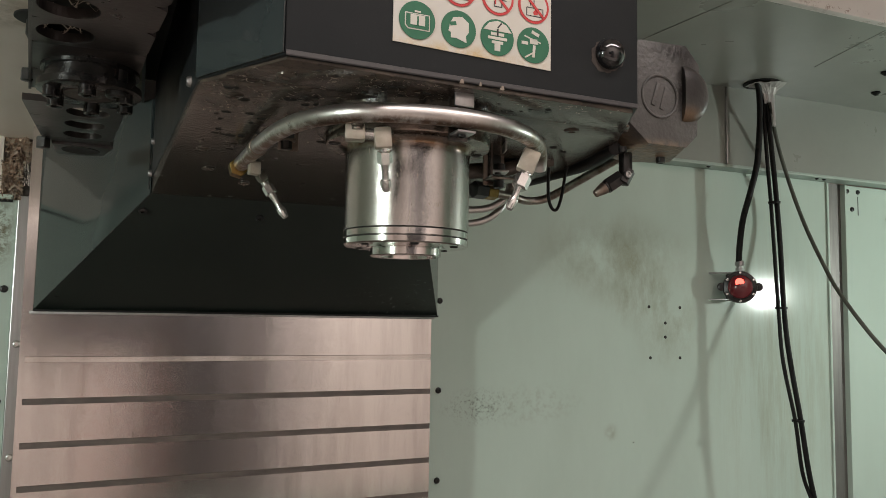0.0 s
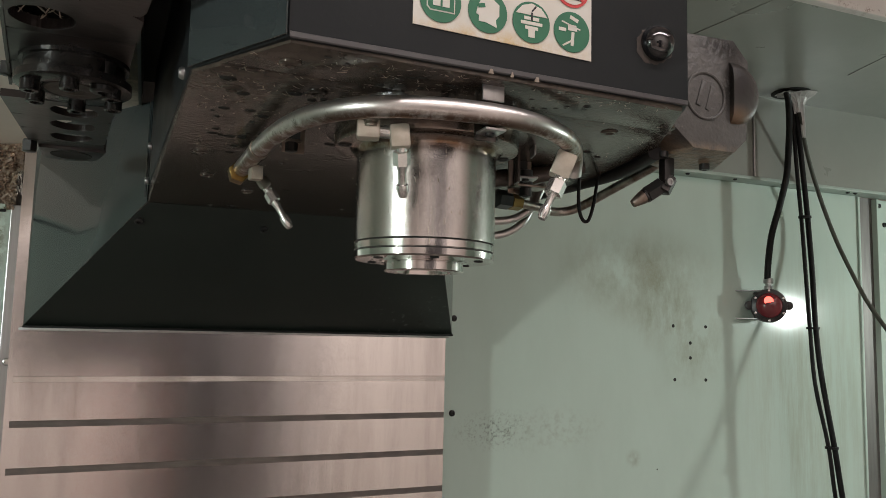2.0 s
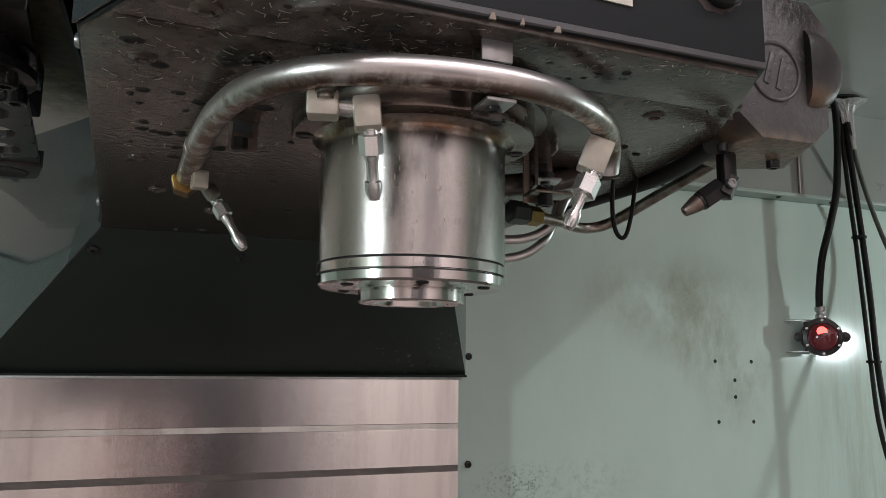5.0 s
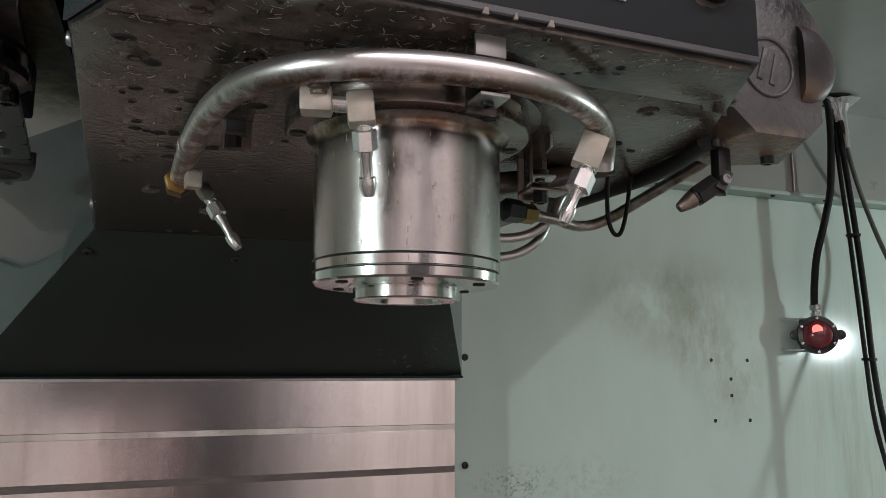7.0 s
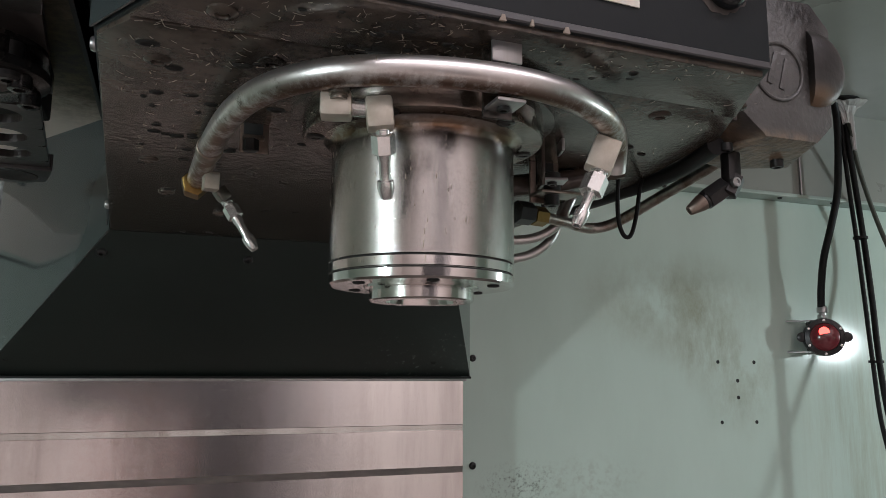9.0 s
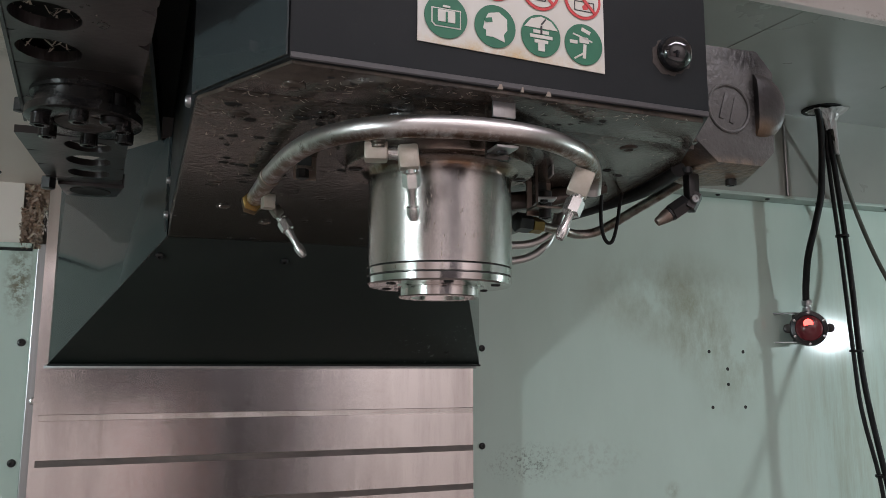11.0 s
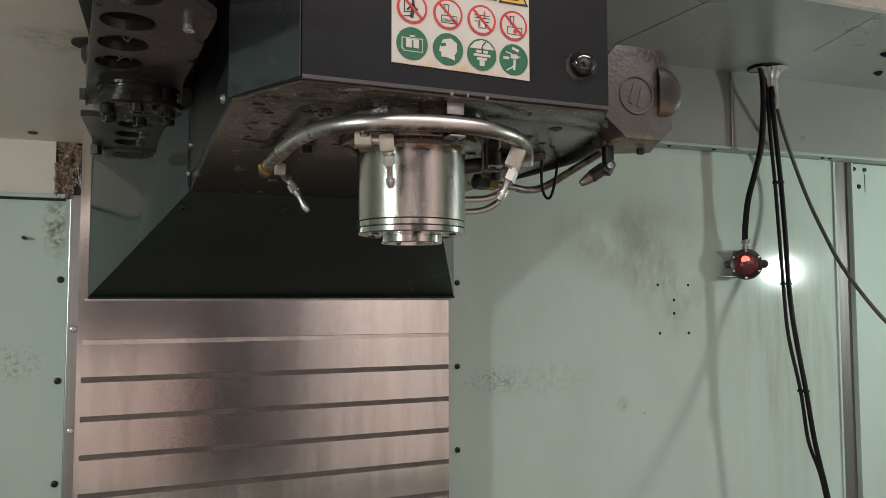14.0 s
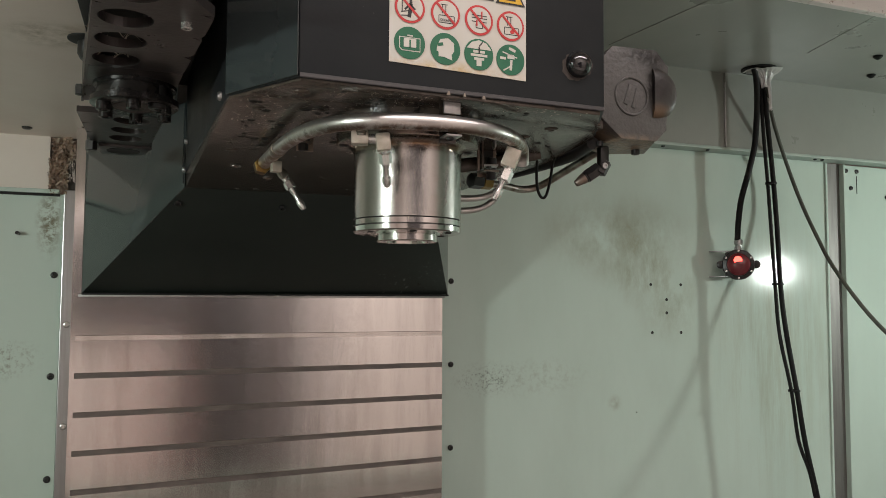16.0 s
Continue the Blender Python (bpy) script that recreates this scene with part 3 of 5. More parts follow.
# ---- way cover: overlapping stainless slats ----
cover = thing("way_cover", (-0.025, 0.85, 0.9), "brushed stainless telescopic way cover with overlapping slats", "cover")
PITCH = [1.524, 1.436, 1.361, 1.285, 1.211, 1.137, 1.063, 0.989, 0.915, 0.841, 0.767]
for k, (top, low) in enumerate(zip(PITCH, PITCH[1:])):
    # the slats hang a little lower towards the steel strip
    sag, sag_top = 0.0036 * max(0, k - 0.5), 0.0036 * max(0, k - 1.5)
    y = 0.8395 - 0.0004 * k
    top = top - 0.0105 if k else top
    left = -0.428
    ends = []
    for x, d0, d1 in ((left, sag_top, sag), (0.374, 0.0, 0.0)):
        ends.append([(x, y, top - d0), (x, y, low - d1 + 0.001), (x, y + 0.0006, low - d1), (x, y + 0.003, low - d1), (x, y + 0.003, top - d0)])
    bm = bmesh.new()
    rings = [[bm.verts.new(p) for p in e] for e in ends]
    bm.faces.new(rings[0])
    bm.faces.new(rings[1][::-1])
    for i in range(5):
        j = (i + 1) % 5
        bm.faces.new((rings[0][i], rings[1][i], rings[1][j], rings[0][j]))
    slat = part("slat", bm, SLAT, cover, smooth=False)
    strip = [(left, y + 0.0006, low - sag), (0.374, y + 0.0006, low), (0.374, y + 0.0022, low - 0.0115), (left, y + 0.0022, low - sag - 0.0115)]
    part("lip", prism(bmesh.new(), strip, (0, 0.002, 0)), LIP if k else SLAT, slat, "dull sloping lip, dark reflection put into its colour" if k else "", smooth=False)
part("top_rail", new_box(-0.424, 0.376, 0.826, 0.845, 1.516, 1.5215, bevel=0.001), TRIM, cover, "thin steel rail under the hood")
part("back_plate", new_box(-0.42, 0.37, 0.895, 0.90, 0.62, 1.51), GAP, cover, "dark backing behind the slats")

# ---- hood: sloping dark panel and side cheek of the head ----
hood = thing("head_hood", (0.0, 0.75, 1.53), "dark green black sheet hood between spindle head and way cover", "hood")
A0, A1 = (-0.418, 0.83, 1.5245), (0.384, 0.83, 1.5245)
B0, B1 = (-0.231, 0.556, 1.7155), (0.243, 0.556, 1.7155)
bm = prism(bmesh.new(), [A0, A1, B1, B0], (0, 0.004, 0.003), bevel=0.0008)
part("front_panel", bm, HOOD, hood)
bm = prism(bmesh.new(), [A0, (-0.2305, 0.553, 1.716), (-0.2305, 0.553, 1.872), (-0.418, 0.83, 1.872)], (0.003, 0.004, 0), bevel=0.0006)
part("side_panel", bm, CHEEK, hood, "grey teal painted side sheet")
bm = prism(bmesh.new(), [A1, B1, (0.243, 0.556, 2.2), (0.384, 0.83, 2.2)], (-0.003, 0.003, 0))
part("side_panel", bm, CHEEK, hood, "grey teal painted side sheet")
part("seal_lip", new_box(-0.418, 0.384, 0.822, 0.834, 1.5205, 1.5245, bevel=0.001), RUBBER, hood, "thin black rubber lip")
part("fold", sweep(bmesh.new(), [(-0.233, 0.556, 1.722), (-0.233, 0.556, 1.871)], 0.002, 6), CHEEK, hood)
for p in ((-0.240, 0.590, 1.691), (-0.378, 0.797, 1.553), (-0.05, 0.590, 1.691), (0.30, 0.797, 1.553)):
    part("screw", button_screw(bmesh.new(), p, (0, -0.77, -0.64), 0.007), BLACKMETAL, hood)

# ---- spindle head casing ----
head = thing("milling_unit", (0.03, 0.2, 1.743), "charcoal painted milling spindle head with oily dark underside", "machine head")


def under_z(y):
    """Height of the underside, which falls towards the back."""
    return 1.7388 if y < -0.055 else 1.7415 - 0.0425 * (y + 0.055)


OUT = [(-0.140, -0.131), (0.222, -0.120), (0.288, 0.006), (0.302, 0.17), (0.247, 0.554), (-0.230, 0.554), (-0.2015, -0.025)]
bm = prism(bmesh.new(), [(x, y, 1.7425) for x, y in OUT], (0, 0, 0.62), bevel=0.003)
part("casing", bm, HEAD, head)
bm = prism(bmesh.new(), [(-0.1375, -0.1265, 1.7400), (0.219, -0.1155, 1.7380), (0.262, -0.038, 1.7385), (0.240, -0.040, 1.7385), (0.232, -0.049, 1.7385), (-0.180, -0.0585, 1.7400)], (0, 0, 0.007), bevel=0.0012)
part("front_plate", bm, UNDER, head, "oily dark plate under the front")
BASE = [(-0.1795, -0.0572), (0.2315, -0.0475), (0.2395, -0.0385), (0.263, -0.036), (0.286, 0.008), (0.300, 0.17), (0.244, 0.552), (-0.2285, 0.552), (-0.1995, -0.025)]
bm = prism(bmesh.new(), [(x, y, under_z(y)) for x, y in BASE], (0, 0, 0.024), bevel=0.0012)
part("base_plate", bm, UNDER, head, "oily dark cast plate with screws and chips")
# added strip that paints the light caught by the lower bevel
bm = prism(bmesh.new(), [(-0.139, -0.1308, 1.7422), (-0.139, -0.1316, 1.7432), (-0.139, -0.1315, 1.7468), (-0.139, -0.1306, 1.7476)], (0.360, 0.01094, 0))
part("edge", bm, EDGE, head, "added grey strip as highlight on the casing's lower edge")
for x, y in ((-0.165, 0.0), (-0.095, -0.02), (0.250, -0.052), (0.205, -0.02), (-0.175, 0.225), (-0.13, -0.085), (-0.06, -0.005), (0.19, 0.03), (0.215, 0.09), (-0.16, 0.34), (-0.10, 0.42), (0.23, 0.3)):
    bm = lathe(bmesh.new(), (x, y, under_z(y) + 0.0005), (0, 0, -1), [(-0.001, 0.009), (0.0012, 0.009), (0.0022, 0.0075), (0.0026, 0.0045), (0.0010, 0.0040), (0.0010, 0.0002)], 20)
    part("screw", bm, UNDER, head)
rng = random.Random(21)
for k in range(70):
    x, y = rng.uniform(-0.19, 0.27), rng.uniform(-0.10, 0.42) if k > 30 else rng.uniform(-0.03, 0.2)
    if k < 30:
        x = rng.uniform(-0.195, -0.08)
    if math.hypot(x - 0.025, y - 0.027) < 0.105 or x < -0.175 - 0.05 * y or (y < -0.03 and not -0.12 < x < 0.2):
        continue
    r = rng.uniform(0.0022, 0.0062)
    bm = lathe(bmesh.new(), (x, y, under_z(y) - 0.0002), (0, 0, -1), [(0, r), (0.0005, r * 0.92), (0.0009, r * 0.66), (0.0002, r * 0.5)], 12)
    bmesh.ops.scale(bm, vec=(rng.uniform(0.8, 1.5), rng.uniform(0.6, 1.0), 1), space=Matrix.Translation((-x, -y, 0)), verts=bm.verts)
    part("oil_spot", bm, GAP, head)
# added over the casing facet; its teal imitates the reflected green wall
part("facet_reflection_sheet", prism(bmesh.new(), [(-0.1412, -0.1320, 1.7440), (-0.2022, -0.0262, 1.7440), (-0.2022, -0.0262, 2.36), (-0.1412, -0.1320, 2.36)], (-0.0013, -0.0008, 0)), CHEEK, head, "added slanting sheet, grey teal for the wall it reflects")
rng = random.Random(44)
for k in range(34):
    x, y = rng.uniform(-0.15, 0.24), rng.uniform(-0.115, -0.062)
    if x < -0.135 - 0.35 * (y + 0.115):
        continue
    r = rng.uniform(0.0015, 0.0042)
    bm = lathe(bmesh.new(), (x, y, 1.7392), (0, 0, -1), [(0, r), (0.0005, r * 0.9), (0.0008, r * 0.6), (0.0003, r * 0.45)], 12)
    bmesh.ops.scale(bm, vec=(rng.uniform(1.0, 1.9), rng.uniform(0.6, 1.0), 1), space=Matrix.Translation((-x, -y, 0)), verts=bm.verts)
    part("oil_spot", bm, GAP, head)
for y, z in ((0.03, 1.756), (0.50, 1.79), (0.535, 1.745)):
    x = -0.200 - 0.030 * (y + 0.008) / 0.562
    part("side_screw", button_screw(bmesh.new(), (x - 0.003, y, z), (-1, 0, 0), 0.0055), TRIM, head)
# round black lamp on the front
rng = random.Random(9)
scrape = []
for k in range(90):
    t = 2 * math.pi * k / 90
    r = 0.0190 + 0.0025 * math.sin(2 * t + 0.6) + 0.0008 * math.sin(11 * t) + rng.uniform(-0.0004, 0.0004)
    scrape.append((0.185 + r * math.cos(t), -0.1215 + 0.0304 * r * math.cos(t), 1.7925 + r * math.sin(t)))
part("dome_rim", prism(bmesh.new(), scrape, (0, 0.0025, 0)), PRIMER, head, "scraped bare ring round the dome")
part("dome", lathe(bmesh.new(), (0.185, -0.1225, 1.7935), (0, -1, 0), [(0, 0.016), (0.004, 0.016), (0.009, 0.0135), (0.013, 0.008), (0.0142, 0.002)], 30), GLOSS, head, "black glossy glass dome")
for x, z in ((0.022, 1.7425), (0.041, 1.7425), (0.064, 1.742)):
    s = 0.0017 + 0.0006 * math.sin(x * 900)
    part("paint_chip", prism(bmesh.new(), [(x - s, -0.1275 + 0.0295 * (x - 0.02) - 0.0002, z - 0.002), (x + s, -0.1275 + 0.0295 * (x - 0.02), z - 0.002), (x + s * 0.6, -0.1275 + 0.0295 * (x - 0.02), z + 0.002), (x - s * 0.3, -0.1275 + 0.0295 * (x - 0.02), z + 0.002)], (0, 0.0018, 0)), CHIPPED, head, "pale chipped spot in the paint")

# safety sticker on the sloping front: pictograms in rows
SX = Matrix.Translation((-0.046, -0.1296, 1.769)) @ Matrix.Rotation(math.atan2(0.011, 0.362), 4, "Z")


def flat(name, mat, points, lift, parent, label=""):
    bm = prism(bmesh.new(), [SX @ Vector((x, -lift, z)) for x, z in points], (0, 0.0006, 0))
    return part(name, bm, mat, parent, label, smooth=False)


def disc(cx, cz, r, n=36):
    return [(cx + r * math.cos(2 * math.pi * k / n), cz + r * math.sin(2 * math.pi * k / n)) for k in range(n)]


def bar(x0, z0, x1, z1, w):
    dx, dz = x1 - x0, z1 - z0
    l = math.hypot(dx, dz) * 2 / w
    ox, oz = -dz / l, dx / l
    return [(x0 + ox, z0 + oz), (x1 + ox, z1 + oz), (x1 - ox, z1 - oz), (x0 - ox, z0 - oz)]


sticker = part("safety_sticker", prism(bmesh.new(), [SX @ Vector(p) for p in ((0, 0, 0.0005), (0.1625, 0, -0.003), (0.1625, 0, 0.140), (0, 0, 0.140))], (0, 0.001, 0)), VINYL, head, "worn white safety sticker with round red and green pictograms", smooth=False)
COLS = (0.0225, 0.0635, 0.1035, 0.1425)
for c, x in enumerate(COLS):
    z = 0.0225 - 0.0012 * c
    flat("green_disc", GREEN, disc(x, z, 0.0175), 0.0010, sticker)
    if c == 0:
        flat("case_mark", VINYL, [(x - 0.012, z - 0.006), (x - 0.009, z - 0.009), (x + 0.012, z - 0.009), (x + 0.012, z + 0.006), (x - 0.012, z + 0.006)], 0.0014, sticker)
        flat("case_inner", GREEN, [(x - 0.011, z - 0.0055), (x - 0.0085, z - 0.008), (x + 0.011, z - 0.008), (x + 0.011, z + 0.005), (x - 0.011, z + 0.005)], 0.0018, sticker)
        flat("case_body", VINYL, [(x - 0.007, z - 0.005), (x + 0.007, z - 0.005), (x + 0.007, z + 0.0045), (x - 0.007, z + 0.0045)], 0.0022, sticker)
        flat("case_grip", VINYL, bar(x - 0.003, z + 0.0075, x + 0.003, z + 0.0075, 0.0016), 0.0022, sticker)
        flat("case_line", GREEN, bar(x, z - 0.005, x, z + 0.003, 0.0016), 0.0026, sticker)
    if c == 1:
        flat("helmet_mark", VINYL, [(x - 0.009, z + 0.004), (x - 0.006, z + 0.010), (x + 0.003, z + 0.012), (x + 0.010, z + 0.007), (x + 0.010, z - 0.002), (x + 0.007, z - 0.006), (x + 0.008, z - 0.012), (x - 0.002, z - 0.009), (x - 0.008, z - 0.009), (x - 0.008, z - 0.004), (x - 0.0105, z - 0.003)], 0.0014, sticker)
        flat("helmet_bar", GREEN, bar(x - 0.009, z + 0.0035, x - 0.003, z + 0.005, 0.0035), 0.0018, sticker)
    if c == 2:
        flat("dome_mark", VINYL, [(x - 0.015, z + 0.006), (x - 0.009, z + 0.013), (x, z + 0.016), (x + 0.009, z + 0.013), (x + 0.015, z + 0.006)], 0.0014, sticker)
        for dz, w in ((0.003, 0.014), (-0.001, 0.020), (-0.005, 0.012)):
            flat("layer_mark", VINYL, bar(x - w / 2, z + dz, x + w / 2, z + dz, 0.0028), 0.0014, sticker)
        flat("stem_mark", VINYL, bar(x, z - 0.013, x, z - 0.006, 0.006), 0.0014, sticker)
        flat("arrow_mark", INK, bar(x, z + 0.001, x, z + 0.008, 0.0016), 0.0018, sticker)
        flat("check_mark", INK, bar(x, z + 0.009, x + 0.004, z + 0.014, 0.0014), 0.0018, sticker)
    if c == 3:
        flat("arrow_mark", VINYL, bar(x - 0.013, z + 0.001, x - 0.006, z + 0.001, 0.003), 0.0014, sticker)
        flat("arrow_mark", VINYL, bar(x - 0.002, z + 0.013, x + 0.006, z + 0.010, 0.003), 0.0014, sticker)
        flat("cup_mark", VINYL, [(x - 0.004, z + 0.001), (x + 0.005, z + 0.001), (x + 0.004, z + 0.006), (x - 0.004, z + 0.006)], 0.0014, sticker)
        flat("stem_mark", VINYL, bar(x, z - 0.012, x + 0.001, z, 0.0028), 0.0014, sticker)
        flat("stem_mark", VINYL, bar(x - 0.009, z - 0.013, x - 0.001, z - 0.008, 0.0016), 0.0014, sticker)
        flat("case_mark", VINYL, bar(x - 0.010, z + 0.008, x + 0.008, z + 0.003, 0.0012), 0.0014, sticker)
    z += 0.0385
    flat("red_ring", RED, disc(x, z, 0.0170), 0.0010, sticker)
    flat("ring_centre", VINYL, disc(x, z, 0.0145), 0.0014, sticker)
    if c == 0:
        for q in ((-0.001, -0.011, 0.001, 0.004, 0.004), (0.001, 0.004, -0.006, -0.003, 0.0022), (0.0, 0.003, 0.006, -0.002, 0.002), (0.001, 0.004, 0.0005, 0.010, 0.003), (-0.010, -0.006, -0.002, -0.004, 0.001), (-0.010, -0.010, -0.002, -0.009, 0.001), (-0.009, -0.006, -0.009, 0.007, 0.001)):
            flat("ink_bar", INK, bar(x + q[0], z + q[1], x + q[2], z + q[3], q[4]), 0.0018, sticker)
    if c in (1, 3):
        for q in ((-0.008, -0.002, 0.010, -0.002), (0.010, -0.002, 0.010, -0.010), (-0.008, -0.002, -0.008, -0.010), (-0.008, -0.010, 0.010, -0.010), (-0.006, 0.010, 0.002, 0.010), (-0.004, 0.010, -0.004, 0.0), (0.0, 0.010, 0.0, 0.0)):
            flat("ink_line", INK, bar(x + q[0], z + q[1], x + q[2], z + q[3], 0.0007), 0.0018, sticker)
        if c == 3:
            flat("flame_mark", RED, [(x, z - 0.009), (x + 0.004, z - 0.008), (x + 0.005, z - 0.004), (x + 0.002, z - 0.0005), (x + 0.001, z - 0.004), (x - 0.001, z - 0.006)], 0.0018, sticker)
    if c == 2:
        for q in ((-0.009, 0.005, 0.009, 0.005), (-0.009, 0.002, 0.009, 0.002), (-0.009, -0.002, -0.003, -0.002), (0.003, -0.002, 0.009, -0.002), (-0.004, -0.009, 0.004, -0.009), (-0.004, -0.009, -0.004, -0.004), (0.004, -0.009, 0.004, -0.004)):
            flat("ink_line", INK, bar(x + q[0], z + q[1], x + q[2], z + q[3], 0.0008), 0.0018, sticker)
        flat("red_arrow", RED, bar(x - 0.003, z - 0.007, x - 0.003, z + 0.0, 0.0016), 0.0018, sticker)
        flat("red_arrow", RED, bar(x + 0.003, z + 0.002, x + 0.003, z + 0.010, 0.0016), 0.0018, sticker)
    flat("red_slash", RED, bar(x - 0.0105, z + 0.0105, x + 0.0105, z - 0.0105, 0.0024), 0.0022, sticker)
    z += 0.0345
    flat("black_triangle", INK, [(x - 0.0185, z - 0.010), (x + 0.0185, z - 0.010), (x, z + 0.022)], 0.0010, sticker)
    flat("yellow_triangle", YELLOW, [(x - 0.0150, z - 0.0082), (x + 0.0150, z - 0.0082), (x, z + 0.018)], 0.0014, sticker)
    flat("ink_bar", INK, bar(x - 0.006, z - 0.004, x + 0.006, z - 0.004, 0.003), 0.0018, sticker)
    flat("ink_bar", INK, bar(x - 0.003, z + 0.002, x + 0.004, z + 0.004, 0.005), 0.0018, sticker)
words = bpy.data.curves.new("word_ceramic", "FONT")
words.body, words.size, words.align_x, words.extrude = "CERAMIC", 0.0038, "CENTER", 0.0001
word = new("word_ceramic", words)
word.data.materials.append(INK)
word.parent = sticker
word.matrix_parent_inverse = Matrix.Identity(4)
word.matrix_local = Matrix.Translation(SX @ Vector((0.0645, -0.0021, 0.0225 - 0.0012 + 0.0385 - 0.0085))) @ Matrix.Rotation(math.atan2(0.011, 0.362), 4, "Z") @ Matrix.Rotation(radians(90), 4, "X")

# ---- spindle nose ----
CX, CY = 0.025, 0.027
spindle = thing("spindle_nose", (CX, CY, 1.588), "ground steel spindle nose with bolted flange and tool ring", "spindle")
part("seat", lathe(bmesh.new(), (CX, CY, 1.748), (0, 0, -1), [(0, 0.099), (0.024, 0.099), (0.0245, 0.092)], 72), UNDER, spindle, "dark oily seat ring")
part("flange", lathe(bmesh.new(), (CX, CY, 1.728), (0, 0, -1), [(0, 0.0905), (0.0165, 0.0905), (0.0185, 0.0893), (0.019, 0.070)], 96), FLANGE, spindle, "oily brown stained steel flange")
Z0 = 1.7095
RS = 0.0681
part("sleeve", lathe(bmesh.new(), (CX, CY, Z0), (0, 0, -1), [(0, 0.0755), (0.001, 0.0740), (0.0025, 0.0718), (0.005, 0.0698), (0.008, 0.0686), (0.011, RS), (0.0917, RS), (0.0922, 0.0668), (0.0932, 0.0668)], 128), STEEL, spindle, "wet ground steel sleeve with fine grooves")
part("lower_band", lathe(bmesh.new(), (CX, CY, Z0 - 0.0930), (0, 0, -1), [(0, 0.0668), (0.0004, RS), (0.0066, RS), (0.0070, 0.0668), (0.0080, 0.0668), (0.0084, RS), (0.0140, RS - 0.0004), (0.0155, RS - 0.0022), (0.0155, 0.03)], 128), POLISHED, spindle, "polished lower band with a bevelled rim")
for z in (0.0922, 0.1002):
    part("groove", lathe(bmesh.new(), (CX, CY, Z0 - z), (0, 0, -1), [(0, 0.0672), (0.0010, 0.0672)], 96), GAP, spindle, "fine dark groove")
ZB = Z0 - 0.1085
for k in range(6):
    t = radians(20 + 60 * k)
    part("face_screw", cap_screw(bmesh.new(), (CX + 0.055 * math.cos(t), CY + 0.055 * math.sin(t), ZB + 0.0003), (0, 0, -1), 0.0045, 0.0012), GAP, spindle, "recessed dark screw")
    t = radians(-64 + 60 * k)
    part("flange_screw", cap_screw(bmesh.new(), (CX + 0.081 * math.cos(t), CY + 0.081 * math.sin(t), 1.7095), (0, 0, -1), 0.0065, 0.0014), BLACKMETAL, spindle, "dark socket screw in the flange")
part("tool_ring", lathe(bmesh.new(), (CX, CY, ZB + 0.0003), (0, 0, -1), [(0, 0.042), (0.0015, 0.042), (0.002, 0.0385), (0.0098, 0.0385), (0.0108, 0.0374), (0.0108, 0.0265), (0.003, 0.024), (0.002, 0.0002)], 72), POLISHED, spindle, "polished tool ring with open bore")
# ---- coolant ring with nozzles ----
ring = thing("coolant_ring", (0.02, 0.04, 1.708), "bent steel coolant tube round the spindle with brass ends", "pipe")
RZ = 1.7135
line = [(-0.133, 0.222, RZ - 0.004), (-0.130, 0.16, RZ - 0.003), (-0.1255, 0.09, RZ - 0.001), (-0.1195, 0.035, RZ), (-0.112, -0.006, RZ), (-0.100, -0.041, RZ), (-0.079, -0.071, RZ), (-0.052, -0.091, RZ), (-0.018, -0.103, RZ),
        (0.018, -0.108, RZ), (0.054, -0.1055, RZ), (0.087, -0.094, RZ), (0.117, -0.0745, RZ), (0.141, -0.051, RZ - 0.001), (0.157, -0.030, RZ - 0.005), (0.164, -0.018, RZ - 0.012), (0.1665, -0.012, RZ - 0.020)]
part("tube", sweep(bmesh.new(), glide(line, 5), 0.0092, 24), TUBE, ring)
for x, y in ((-0.0612, -0.0750),):
    part("weld_boss", lathe(bmesh.new(), (x, y, RZ - 0.006), (0, 0, -1), [(0, 0.0062), (0.004, 0.0062), (0.0045, 0.0052), (0.0055, 0.0058), (0.006, 0.0052), (0.0075, 0.0052)], 20), OILY, ring, "dark threaded boss under the tube")
part("brass_end", hexa(bmesh.new(), (-0.134, 0.200, RZ - 0.007), (0, 1, -0.02), 0.022, 0.021), BRASS, ring, "stained brass end fitting")


def turned_box(centre, size, yaw=0.0, tilt=0.0, bevel=0.003):
    a, b, c = (v / 2 for v in size)
    bm = new_box(-a, a, -b, b, -c, c, bevel=bevel)
    bm.transform(Matrix.Translation(centre) @ Matrix.Rotation(radians(yaw), 4, "Z") @ Matrix.Rotation(radians(tilt), 4, "Y"))
    return bm


def nozzle(nut, tip, size=1.0):
    """A neck, a hexagonal nut and a thin barbed outlet."""
    n, t = Vector(nut), Vector(tip)
    d = (t - n).normalized()
    l = (t - n).length
    part("neck", lathe(bmesh.new(), n - d * 0.012, d, [(0, 0.0055 * size), (0.004, 0.0055 * size), (0.0045, 0.0048 * size), (0.010, 0.0048 * size)], 18), BRIGHT, ring)
    part("nut", hexa(bmesh.new(), n - d * 0.005, d, 0.0135 * size, 0.0135 * size), BRIGHT, ring, "bright hexagonal nut")
    part("outlet", lathe(bmesh.new(), n, d, [(0, 0.0044), (l * 0.30, 0.0044), (l * 0.34, 0.0036), (l * 0.66, 0.0036), (l * 0.68, 0.0052), (l * 0.82, 0.0054), (l * 0.96, 0.0040), (l, 0.0034), (l, 0.0018), (l * 0.85, 0.0016), (l * 0.85, 0.0001)], 20), BRIGHT, ring, "thin bright barbed outlet")


